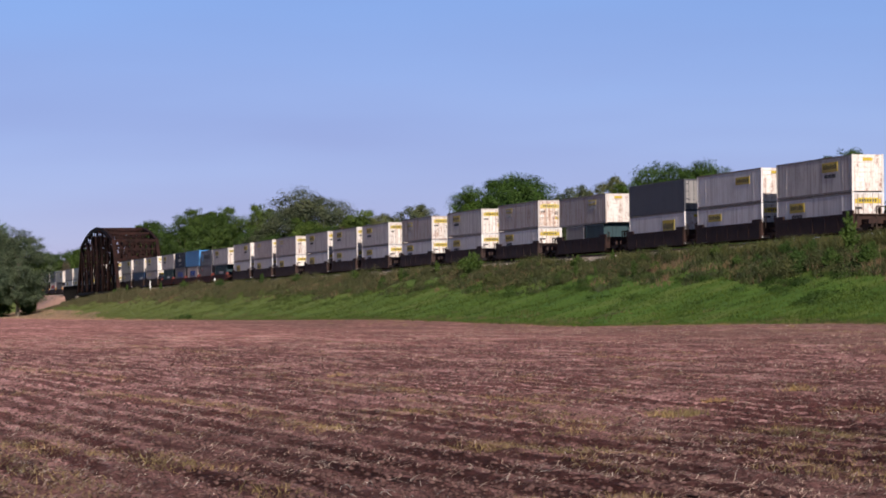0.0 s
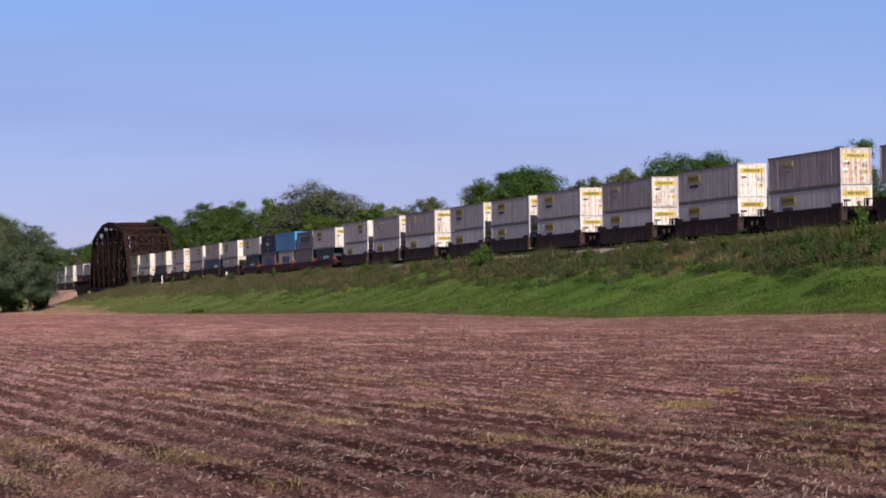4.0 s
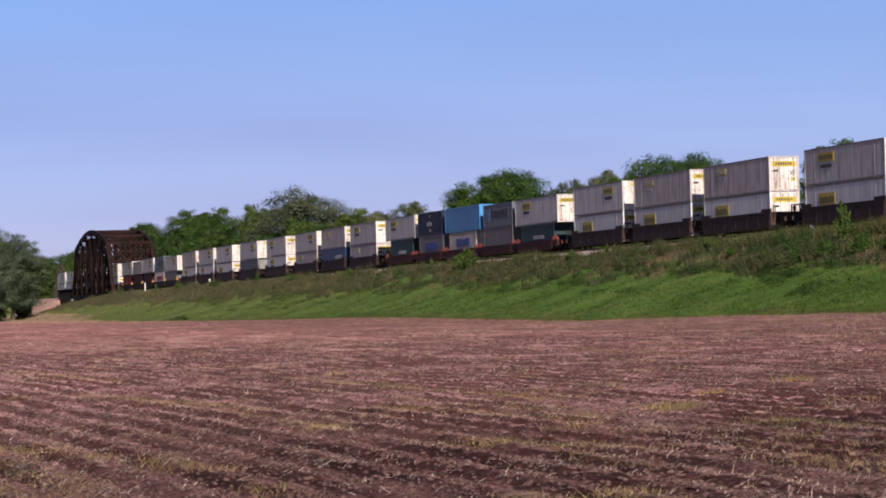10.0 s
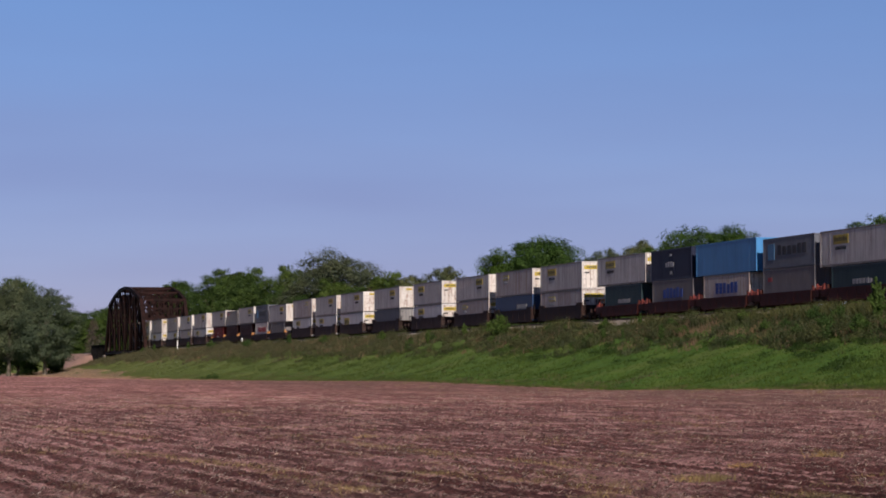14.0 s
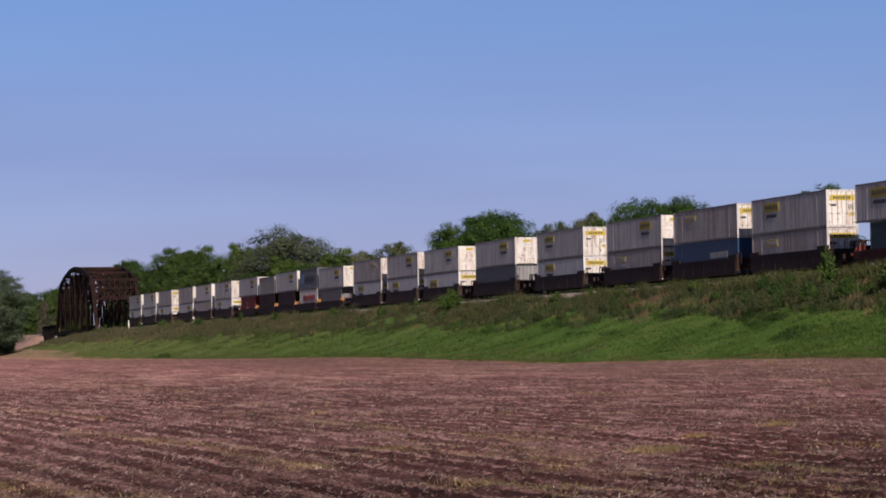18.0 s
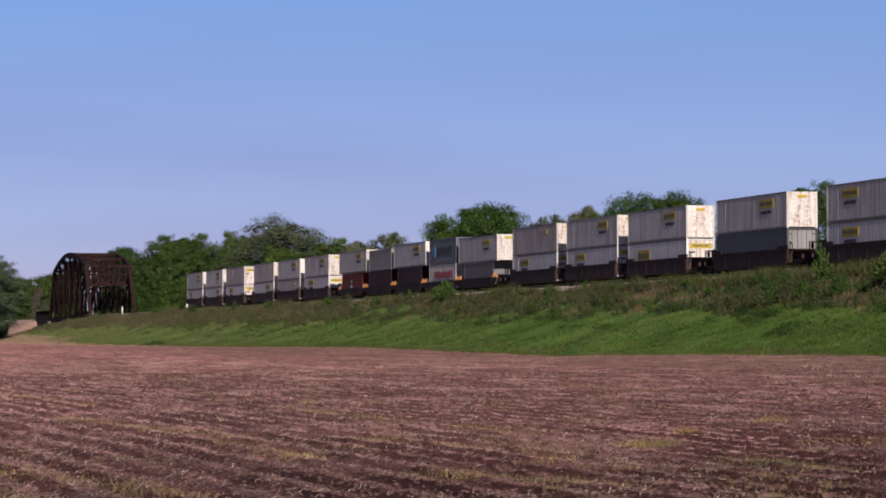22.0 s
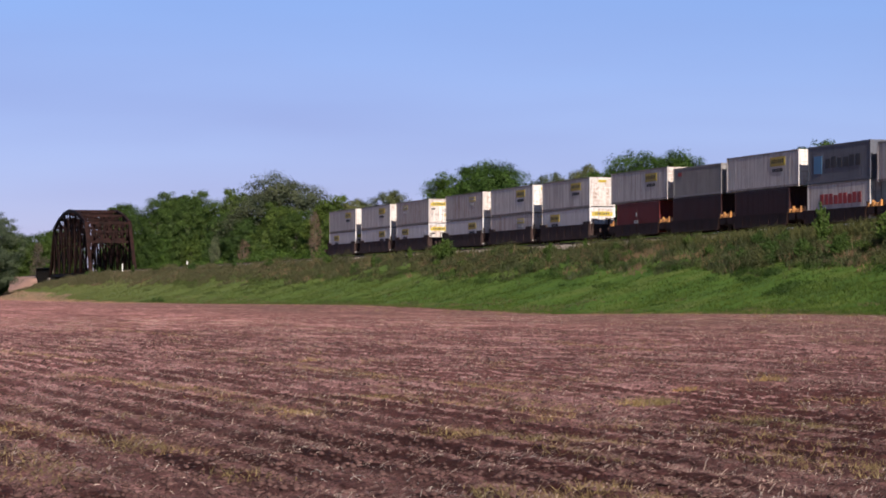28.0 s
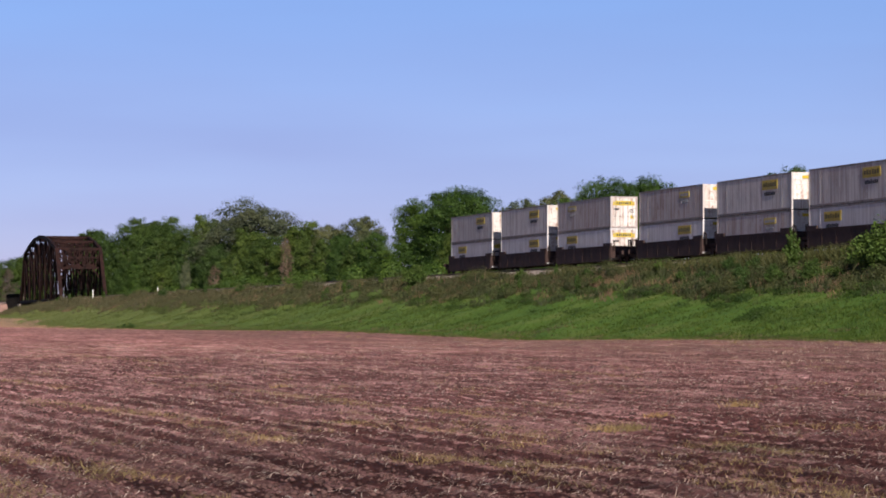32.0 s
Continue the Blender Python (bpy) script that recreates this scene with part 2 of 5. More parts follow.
def turf_material():
    m, nt, b = material("rough_turf", 0.9)
    n1 = noise_node(nt, 0.12, 5.0)
    n2 = noise_node(nt, 2.5, 6.0, (1, 1, 1), 0.7)
    c1 = ramp_node(nt, n1.outputs["Fac"], [(0.35, (0.042, 0.085, 0.0145)), (0.5, (0.056, 0.106, 0.018)), (0.68, (0.094, 0.118, 0.031))])
    c2 = ramp_node(nt, n2.outputs["Fac"], [(0.3, (0.75, 0.78, 0.78)), (0.7, (1.2, 1.18, 1.1))])
    c = mix_node(nt, 1.0, c1.outputs[0], c2.outputs[0], "MULTIPLY")
    nt.links.new(drying(nt, c, (0.145, 0.152, 0.054)), b.inputs["Base Color"])
    b.inputs["Specular IOR Level"].default_value = 0.1
    bump_node(nt, b, n2.outputs["Fac"], 0.5, 0.06)
    return m


def gravel_material(name, lo, hi):
    m, nt, b = material(name, 0.95)
    n1 = noise_node(nt, 8.0, 6.0)
    n2 = noise_node(nt, 0.3, 4.0)
    c1 = ramp_node(nt, n1.outputs["Fac"], [(0.3, lo), (0.7, hi)])
    c2 = ramp_node(nt, n2.outputs["Fac"], [(0.3, (0.75, 0.75, 0.75)), (0.7, (1.1, 1.1, 1.1))])
    nt.links.new(mix_node(nt, 1.0, c1.outputs[0], c2.outputs[0], "MULTIPLY"), b.inputs["Base Color"])
    bump_node(nt, b, n1.outputs["Fac"], 0.7, 0.05)
    return m


SOIL = soil_material()
TURF = turf_material()
BALLAST = gravel_material("pale_ballast", (0.16, 0.13, 0.11), (0.3, 0.25, 0.22))
DIRT = gravel_material("tan_dirt", (0.165, 0.092, 0.074), (0.31, 0.188, 0.152))
RAIL = rusty("rail_steel", (0.09, 0.06, 0.05), (0.16, 0.09, 0.06), 0.5)
TIE = rusty("creosoted_tie", (0.05, 0.04, 0.03), (0.09, 0.07, 0.055))
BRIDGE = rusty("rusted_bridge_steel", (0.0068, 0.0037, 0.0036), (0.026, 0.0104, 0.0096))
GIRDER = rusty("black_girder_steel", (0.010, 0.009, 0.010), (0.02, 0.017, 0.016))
WHITE = paint("white_container_paint", (0.54, 0.515, 0.5), (0.22, 0.175, 0.16), 0.5, 0.7, 0.0, 0.4)
CLEAN = paint("clean_white_container_paint", (0.60, 0.585, 0.59), (0.31, 0.27, 0.255), 0.45, 0.6, 0.0, 0.3)
# grimy paint, also darkened to draw shade lines on pale boxes
EDGE = paint("grimy_shade_line_paint", (0.26, 0.24, 0.235), (0.1, 0.08, 0.07), 0.6, 0.8, 0.0, 0.5)
WORN = paint("worn_white_container_paint", (0.46, 0.425, 0.415), (0.24, 0.155, 0.12), 0.55, 0.7, 0.0, 0.6)
GREY = paint("light_grey_container_paint", (0.225, 0.215, 0.215), (0.13, 0.115, 0.11), 0.5)
DULL = paint("dull_grey_container_paint", (0.148, 0.134, 0.14), (0.09, 0.075, 0.075), 0.55)
DARK_GREY = paint("dark_grey_container_paint", (0.056, 0.058, 0.07), (0.04, 0.036, 0.036), 0.5)
SLATE = paint("slate_grey_container_paint", (0.118, 0.125, 0.152), (0.07, 0.07, 0.08), 0.5)
NAVY = paint("navy_container_paint", (0.012, 0.016, 0.04), (0.03, 0.03, 0.04), 0.5)
BLUE = paint("bright_blue_container_paint", (0.062, 0.235, 0.5), (0.05, 0.14, 0.3), 0.5)
DEEP_BLUE = paint("deep_blue_container_paint", (0.021, 0.052, 0.128), (0.03, 0.045, 0.08), 0.5)
TEAL = paint("dull_teal_container_paint", (0.022, 0.046, 0.054), (0.028, 0.034, 0.034), 0.55)
BROWN = paint("brown_container_paint", (0.03, 0.0095, 0.0095), (0.022, 0.010, 0.009), 0.55)
RED = paint("dark_red_container_paint", (0.12, 0.017, 0.016), (0.06, 0.02, 0.016), 0.55)
YELLOW = paint("yellow_decal", (0.46, 0.345, 0.035), (0.27, 0.21, 0.06), 0.5, 0.5)
OLIVE = paint("dark_olive_decal", (0.11, 0.09, 0.03), (0.2, 0.16, 0.06), 0.6, 0.4)
OCHRE = paint("faded_yellow_decal", (0.5, 0.4, 0.1), (0.4, 0.33, 0.2), 0.6, 0.3)
INK = paint("dark_decal", (0.035, 0.035, 0.04), (0.1, 0.1, 0.1), 0.6, 0.2)
PALE_INK = paint("faded_grey_decal", (0.3, 0.3, 0.31), (0.4, 0.4, 0.4), 0.6, 0.3)
RED_INK = paint("red_decal", (0.33, 0.045, 0.045), (0.25, 0.1, 0.09), 0.6, 0.3)
BLUE_INK = paint("blue_decal", (0.03, 0.06, 0.25), (0.1, 0.1, 0.2), 0.6, 0.2)
SKY_INK = paint("light_blue_decal", (0.09, 0.23, 0.4), (0.1, 0.18, 0.28), 0.6, 0.3)
STEEL = paint("galvanised_steel", (0.42, 0.42, 0.42), (0.25, 0.18, 0.13), 0.4, 0.5, 0.5)
CAR_BROWN = rusty("brown_car_paint", (0.0240, 0.0144, 0.0132), (0.0390, 0.0204, 0.0168), 0.7)
CAR_BLACK = rusty("black_car_paint", (0.033, 0.023, 0.022), (0.058, 0.036, 0.033), 0.75)
CAR_RED = rusty("red_car_paint", (0.0660, 0.0144, 0.0120), (0.0450, 0.0156, 0.0120), 0.7)
TRUCK = rusty("truck_steel", (0.0180, 0.0132, 0.0120), (0.0420, 0.0240, 0.0180), 0.8)
ORANGE = paint("safety_yellow_paint", (0.44, 0.2, 0.06), (0.18, 0.09, 0.05), 0.6, 0.6)
BRACKET = paint("worn_red_paint", (0.15, 0.028, 0.022), (0.06, 0.02, 0.018), 0.6, 0.6)
POST = paint("white_post_paint", (0.8, 0.8, 0.78), (0.5, 0.47, 0.42), 0.6, 0.2)
BARK = rusty("bark", (0.09, 0.075, 0.06), (0.17, 0.15, 0.125), 0.95)
LEAF_MID = foliage("mid_green_leaves", (0.033, 0.066, 0.0145), (0.092, 0.148, 0.034), 0.45)
LEAF_DARK = foliage("deep_green_leaves", (0.025, 0.062, 0.012), (0.074, 0.136, 0.026), 0.45)
LEAF_GREY = foliage("grey_green_leaves", (0.052, 0.076, 0.045), (0.132, 0.165, 0.102), 0.42)
LEAF_OAK = foliage("dull_grey_green_leaves", (0.042, 0.058, 0.037), (0.090, 0.113, 0.070))
LEAF_PALE = foliage("olive_leaves", (0.050, 0.068, 0.032), (0.105, 0.128, 0.062))
TWIG = foliage("budding_brown_twigs", (0.055, 0.042, 0.034), (0.13, 0.1, 0.085), 0.2)
SAPLING = foliage("young_green_leaves", (0.036, 0.075, 0.016), (0.085, 0.150, 0.036), 0.45)
GRASS = foliage("slope_grass_blades", (0.046, 0.088, 0.0165), (0.077, 0.13, 0.027), 0.6, (0.145, 0.155, 0.056))
WEED = foliage("slope_weed_leaves", (0.041, 0.054, 0.019), (0.096, 0.105, 0.041), 0.45, (0.125, 0.11, 0.06))
DRY_WEED = foliage("dry_weed_stems", (0.075, 0.055, 0.04), (0.155, 0.114, 0.085), 0.3)
TAN_GRASS = foliage("tan_dry_grass", (0.2, 0.134, 0.098), (0.35, 0.245, 0.178), 0.3)
TOE_GRASS = foliage("faded_toe_grass", (0.12, 0.105, 0.045), (0.24, 0.19, 0.095), 0.5)
SEEDLING = foliage("field_weed_leaves", (0.18, 0.132, 0.06), (0.355, 0.265, 0.127), 0.35)
STRAW = foliage("bleached_straw", (0.17, 0.12, 0.105), (0.6, 0.49, 0.45), 0.1)
CLOD = rusty("soil_clods", (0.045, 0.025, 0.024), (0.13, 0.076, 0.071), 0.95)
RUST_DOOR = paint("rust_streaked_door_paint", (0.6, 0.55, 0.5), (0.3, 0.14, 0.08), 0.6, 0.9, 0.0, 1.0)
WHITE_DOOR = paint("stained_white_door_paint", (0.62, 0.59, 0.56), (0.36, 0.25, 0.2), 0.55, 0.55, 0.0, 0.85)


# ---- mesh tools ----
def np_mesh(name, verts, faces):
    """A mesh from an array of places and an array of corners (all faces with as many corners)."""
    verts, faces = np.asarray(verts, np.float32), np.asarray(faces, np.int32)
    me = bpy.data.meshes.new(name)
    k = faces.shape[1]
    me.vertices.add(len(verts))
    me.vertices.foreach_set("co", verts.ravel())
    me.loops.add(faces.size)
    me.loops.foreach_set("vertex_index", faces.ravel())
    me.polygons.add(len(faces))
    me.polygons.foreach_set("loop_start", np.arange(len(faces), dtype=np.int32) * k)
    me.update(calc_edges=True)
    me.validate()
    return me


class Geo:
    """Gathers boxes, beams and strips of one part."""

    def __init__(self):
        self.v, self.f = [], []

    def hexa(self, c):
        n = len(self.v)
        self.v += [tuple(p) for p in c]
        self.f += [tuple(n + i for i in q) for q in ((0, 3, 2, 1), (4, 5, 6, 7), (0, 1, 5, 4), (1, 2, 6, 5), (2, 3, 7, 6), (3, 0, 4, 7))]
        return self

    def box(self, x0, x1, y0, y1, z0, z1):
        return self.hexa([(x0, y0, z0), (x1, y0, z0), (x1, y1, z0), (x0, y1, z0), (x0, y0, z1), (x1, y0, z1), (x1, y1, z1), (x0, y1, z1)])

    def beam(self, p, q, w, h):
        p, q = Vector(p), Vector(q)
        d = (q - p).normalized()
        side = d.cross(Vector((0, 0, 1)))
        side = Vector((0, 1, 0)) if side.length < 0.05 else side.normalized()
        up = side.cross(d)
        a, b = side * w / 2, up * h / 2
        return self.hexa([p - a - b, p + a - b, q + a - b, q - a - b, p - a + b, p + a + b, q + a + b, q - a + b])

    def wheel(self, x, y0, y1, z, r, n=14):
        k = len(self.v)
        for y in (y0, y1):
            self.v += [(x + r * math.cos(2 * math.pi * i / n), y, z + r * math.sin(2 * math.pi * i / n)) for i in range(n)]
        self.f += [(k + i, k + (i + 1) % n, k + n + (i + 1) % n, k + n + i) for i in range(n)]
        self.f += [tuple(k + i for i in range(n))[::-1], tuple(k + n + i for i in range(n))]
        return self

    def mesh(self, name):
        me = bpy.data.meshes.new(name)
        me.from_pydata(self.v, [], self.f)
        me.update()
        return me


def part(name, geo, mat, parent=None, label=""):
    """One mesh object under a thing or a part."""
    me = geo.mesh(name) if isinstance(geo, Geo) else geo
    if not me.materials:
        me.materials.append(mat)
    ob = new(name, me)
    ob.parent = parent
    if label:
        ob["label"] = label
    return ob


def lattice(x, y, seed):
    """Smooth noise in -1..1 at the places x, y (arrays)."""
    r = np.random.RandomState(seed).rand(256, 256) * 2 - 1
    xi, yi = np.floor(x).astype(int), np.floor(y).astype(int)
    fx, fy = x - xi, y - yi
    fx, fy = fx * fx * (3 - 2 * fx), fy * fy * (3 - 2 * fy)
    a, b = r[xi & 255, yi & 255], r[(xi + 1) & 255, yi & 255]
    c, d = r[xi & 255, (yi + 1) & 255], r[(xi + 1) & 255, (yi + 1) & 255]
    return (a * (1 - fx) + b * fx) * (1 - fy) + (c * (1 - fx) + d * fx) * fy


# ---- ground ----
TRACK_Y, TOE_Y, SHOULDER_Y = 83.7, 62.0, 79.6
GRADE = 0.002322


def rail_z(x):
    return 7.08 + GRADE * x


def crest_z(x):
    """Height of the bank's edge: it falls away beside the bridge and rises again past it."""
    return np.interp(x, [-3000, -1400, -780, -764, -742, -726, -690, -650, -622, -600, 3000],
                     [3.0, rail_z(-1400) - 0.75, rail_z(-780) - 0.75, 1.0, 1.0, 1.9, 2.9, 4.0, rail_z(-622) - 1.05, rail_z(-600) - 0.75, 11.0])


def toe_z(x):
    return np.interp(x, [-600, -423, -330, -268, -213, -199, -174, -150, -100, 0], [-0.45, -0.35, -0.05, 0.18, -0.08, -0.19, 0.11, 0.3, 0.3, 0.0])


def field_base(x, y):
    """The gentle swell of the field without its rows."""
    k = np.clip((y - 22) / 40, 0, 1)
    return toe_z(x) * k * k * (3 - 2 * k)


def ground_z(x, y):
    x, y = np.asarray(x, float), np.asarray(y, float)
    crest, toe = crest_z(x), toe_z(x)
    k = np.clip((y - TOE_Y) / (SHOULDER_Y - TOE_Y), 0, 1)
    rise = np.where(k < 0.68, 0.60 * (k / 0.68) ** 1.25, 0.60 + 0.40 * (k - 0.68) / 0.32)
    bumps = 0.2 * lattice((x + y) / 7.5, (y - 0.4 * x) / 6.0, 5) + 0.10 * lattice(x / 3.1, y / 2.3, 3) + 0.04 * lattice(x / 1.1, y / 1.0, 4)
    front = toe + (crest - toe) * rise + bumps * np.clip(k * 5, 0, 1) * np.clip((1 - k) * 6, 0, 1)
    back_k = np.clip((y - 93) / 13, 0, 1)
    back = crest + (0.6 - crest) * back_k
    return np.where(y < TOE_Y, field_base(x, y) - 0.35, np.where(y < 88, front, back))


def grid_mesh(name, xs, ys, height):
    gx, gy = np.meshgrid(xs, ys, indexing="ij")
    v = np.stack([gx, gy, height(gx, gy)], -1).reshape(-1, 3)
    i = np.arange(len(xs) - 1)[:, None] * len(ys) + np.arange(len(ys) - 1)[None]
    i = i.ravel()
    return v, np.stack([i, i + len(ys), i + len(ys) + 1, i + 1], -1)


def joined(name, patches):
    vs, fs, n = [], [], 0
    for v, f in patches:
        vs.append(v)
        fs.append(f + n)
        n += len(v)
    return np_mesh(name, np.concatenate(vs), np.concatenate(fs))


xs = np.concatenate([np.linspace(-4200, -800, 18)[:-1], np.arange(-800, -120, 1.6), np.linspace(-120, 4200, 30)])
ys = np.concatenate([np.linspace(-4200, 40, 16)[:-1], np.arange(40, 61.9, 5.0), np.arange(61.9, 81, 0.55), np.arange(81, 108, 1.5), np.linspace(110, 4200, 16)])
ground = new("ground", joined("ground", [grid_mesh("g", xs, ys, ground_z)]))
ground.data.materials.append(TURF)
for p in ground.data.polygons:
    p.use_smooth = True
tagged(ground, "rough green grass bank and flat land reaching the horizon", "ground", kind="structure")


def field_z(x, y):
    near = np.clip((200 - np.hypot(x, y)) / 120, 0, 1)
    wob = 0.05 * lattice(x / 6.0, y / 40.0, 11)
    across = y * math.cos(ROW_TURN) - x * math.sin(ROW_TURN)
    ridge = np.cos(2 * np.pi * (across / ROW + wob))
    z = (0.025 + 0.009 * lattice(x / 3.0, y / 0.8, 15)) * np.sign(ridge) * np.abs(ridge) ** 0.8
    z = z + 0.012 * lattice(x / 0.9, y / 0.34, 12) + near * 0.026 * lattice(x / 0.23, y / 0.13, 13)
    close = np.clip((60 + x) / 15, 0, 1)
    z = z + close * (0.018 * lattice(x / 0.12, y / 0.085, 16) - 0.03 * np.clip(lattice(x / 0.45, y / 0.22, 17) - 0.25, 0, 1))
    z = z + 0.018 * lattice(x / 5.7, y / 2.1, 14)
    return field_base(x, y) + z


field_patches = [
    grid_mesh("f", np.arange(-46, -19.95, 0.075), np.arange(-2.0, 20.0, 0.05), field_z),
    grid_mesh("f", np.arange(-46, -19.9, 0.5), np.arange(20.0, 50.0, 0.152), field_z),
    grid_mesh("f", np.arange(-130, -45.9, 0.22), np.arange(-2.0, 50.0, 0.095), field_z),
    grid_mesh("f", np.arange(-130, -19.9, 0.5), np.arange(49.9, 62.6, 0.152), field_z),
    grid_mesh("f", np.arange(-270, -129.9, 0.7), np.arange(5.0, 62.6, 0.152), field_z),
    grid_mesh("f", np.arange(-600, -269.9, 3.0), np.arange(14.0, 62.6, 0.19), field_z),
    grid_mesh("f", np.concatenate([np.arange(-20, 60, 1.0), np.linspace(60, 400, 20)]), np.concatenate([np.linspace(-250, -2, 30), np.arange(-1.5, 62, 0.76)]), field_base),
    grid_mesh("f", np.linspace(-600, -20, 30), np.linspace(-250, -2.0, 20), field_base),
]
field = new("ploughed_field", joined("ploughed_field", field_patches))
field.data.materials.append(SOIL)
tagged(field, "brown tilled field with rows of old crop stubble", "field", kind="structure")

# dirt slope at the far end of the bridge
def dirt_z(x, y):
    """A cone of earth against the abutment, falling towards the field and the river."""
    h = np.interp(y, [56, 69, 71.5, 79.2, 91, 97], [-0.6, -0.4, -0.2, 4.75, 4.75, 0])
    k = np.clip((-714 - x - 0.25 * (84 - y)) / 10, 0, 1)
    return -0.7 + (h + 0.7) * k + 0.4 * lattice(x / 2.6, y / 1.3, 21) * k


dirt = new("dirt_bank", joined("dirt_bank", [grid_mesh("d", np.arange(-785, -712, 0.8), np.arange(56, 97.1, 0.8), dirt_z)]))
dirt.data.materials.append(DIRT)
tagged(dirt, "bare tan dirt slope beside the end of the bridge", "dirt bank", kind="structure")

# ---- track ----
def bed_z(x, y):
    k = np.clip((np.abs(y - 85.9) - 4.2) / 2.2, 0, 1)
    return rail_z(x) - 0.30 - 0.62 * k + 0.03 * lattice(x / 0.5, y / 0.4, 31)


ballast = new("ballast", joined("ballast", [grid_mesh("b", np.arange(-1399, -726, 12.0), np.arange(79.3, 92.6, 0.4), bed_z),
                                            grid_mesh("b", np.arange(-619, 60, 1.0), np.arange(79.3, 92.6, 0.3), bed_z)]))
ballast.data.materials.append(BALLAST)
tagged(ballast, "pale crushed stone ballast under the rails", "ballast", kind="structure")
track = new("railway_track")
tagged(track, "steel rails on dark wooden ties along the bank", "railway track")
for y in (TRACK_Y - 0.72, TRACK_Y + 0.72):
    g = Geo().beam((-1400, y, rail_z(-1400) - 0.02), (60, y, rail_z(60) - 0.02), 0.15, 0.02)
    g.beam((-1400, y, rail_z(-1400) - 0.085), (60, y, rail_z(60) - 0.085), 0.03, 0.13)
    g.beam((-1400, y, rail_z(-1400) - 0.16), (60, y, rail_z(60) - 0.16), 0.16, 0.02)
    part("rail", g, RAIL, track)
g = Geo()
for x in np.arange(-420, 0, 0.55):
    z = rail_z(x) - 0.17
    g.box(x - 0.11, x + 0.11, TRACK_Y - 1.3, TRACK_Y + 1.3, z - 0.18, z)
tagged(part("sleeper_bed", g, TIE, track), kind="stuff")


# ---- bridge ----
def bridge():
    top = new("truss_bridge")
    top.location = (0, 0, 0)
    tagged(top, "rusty brown steel through-truss railway bridge with curved top chords", "railway bridge")
    nodes_x = [-619.8, -628.6, -638.3, -648.0, -657.7, -667.4, -677.1, -686.9, -695.6]
    nodes_z = [None, 16.5, 18.3, 19.5, 19.9, 19.5, 18.3, 16.5, None]
    low = 5.0
    for y in (81.2, 90.9):
        ups = [(x, y, z) for x, z in zip(nodes_x, nodes_z) if z]
        feet = [(x, y, low) for x in nodes_x]
        for a, b in zip(ups, ups[1:]):
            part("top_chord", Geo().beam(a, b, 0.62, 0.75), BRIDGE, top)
        for a, b in zip(feet, feet[1:]):
            part("bottom_chord", Geo().beam(a, b, 0.5, 0.7), BRIDGE, top)
        for foot, hip in ((feet[0], ups[0]), (feet[-1], ups[-1])):
            part("end_post", Geo().beam(foot, hip, 0.75, 0.8), BRIDGE, top)
        for i, u in enumerate(ups):
            f = feet[i + 1]
            g = Geo()
            for dx in (-0.25, 0.25):
                g.beam((f[0] + dx, y, f[2]), (u[0] + dx, y, u[2]), 0.46, 0.14)
            z = f[2] + 0.8
            flip = 1
            while z < u[2] - 1.0:
                g.beam((f[0] - 0.2 * flip, y, z), (f[0] + 0.2 * flip, y, z + 0.7), 0.26, 0.07)
                z, flip = z + 0.7, -flip
            part("vertical", g, BRIDGE, top)
        for i in range(6):
            a, b = (ups[i], feet[i + 2]) if i < 3 else (ups[i + 1], feet[i + 1])
            part("diagonal", Geo().beam(a, b, 0.4, 0.5), BRIDGE, top)
            mid = (Vector(a) + Vector(b)) / 2
            part("sub_strut", Geo().beam((mid.x, y, low), mid, 0.2, 0.3), BRIDGE, top)
            foot = feet[i + 1] if i < 3 else feet[i + 2]
            part("sub_diagonal", Geo().beam(foot, mid, 0.18, 0.3), BRIDGE, top)
            part("eyebar", Geo().beam((mid.x, y, mid.z), (mid.x, y, (ups[i][2] + ups[i + 1][2]) / 2), 0.22, 0.3), BRIDGE, top)
            if i in (2, 3):
                a, b = (ups[3], feet[3]) if i == 2 else (ups[3], feet[5])
                part("counter", Geo().beam(a, b, 0.14, 0.14), BRIDGE, top)
    for i, (x, z) in enumerate(zip(nodes_x, nodes_z)):
        part("floor_beam", Geo().beam((x, 81.2, low - 0.1), (x, 90.9, low - 0.1), 0.5, 0.95), BRIDGE, top)
        if not z:
            continue
        part("top_strut", Geo().beam((x, 81.2, z), (x, 90.9, z), 0.4, 0.55), BRIDGE, top)
        sway = Geo()
        base = 12.3 if i in (1, 7) else 13.0
        sway.beam((x, 81.2, base), (x, 90.9, base), 0.3, 0.5)
        ny = 8
        for k in range(ny):
            ya, yb = 81.2 + 9.7 * k / ny, 81.2 + 9.7 * (k + 1) / ny
            sway.beam((x, ya, base), (x, yb, z), 0.14, 0.2)
            sway.beam((x, ya, z), (x, yb, base), 0.14, 0.2)
        sway.beam((x, 81.2, base - 2.3), (x, 83.0, base), 0.2, 0.3)
        sway.beam((x, 90.9, base - 2.3), (x, 89.1, base), 0.2, 0.3)
        if i in (1, 7):
            sway.beam((x, 81.2, 14.6), (x, 90.9, 14.6), 0.3, 0.4)
        part("sway_frame", sway, BRIDGE, top)
        if nodes_z[i + 1]:
            xb, zb = nodes_x[i + 1], nodes_z[i + 1]
            for ya, yb in ((81.2, 90.9), (90.9, 81.2)):
                part("top_lateral", Geo().beam((x, ya, z), (xb, yb, zb), 0.3, 0.3), BRIDGE, top)
    for y in (82.9, 84.5, 87.6, 89.2):
        part("stringer", Geo().beam((-619.8, y, low + 0.2), (-695.6, y, low + 0.0), 0.4, 0.6), BRIDGE, top)
    deck = Geo()
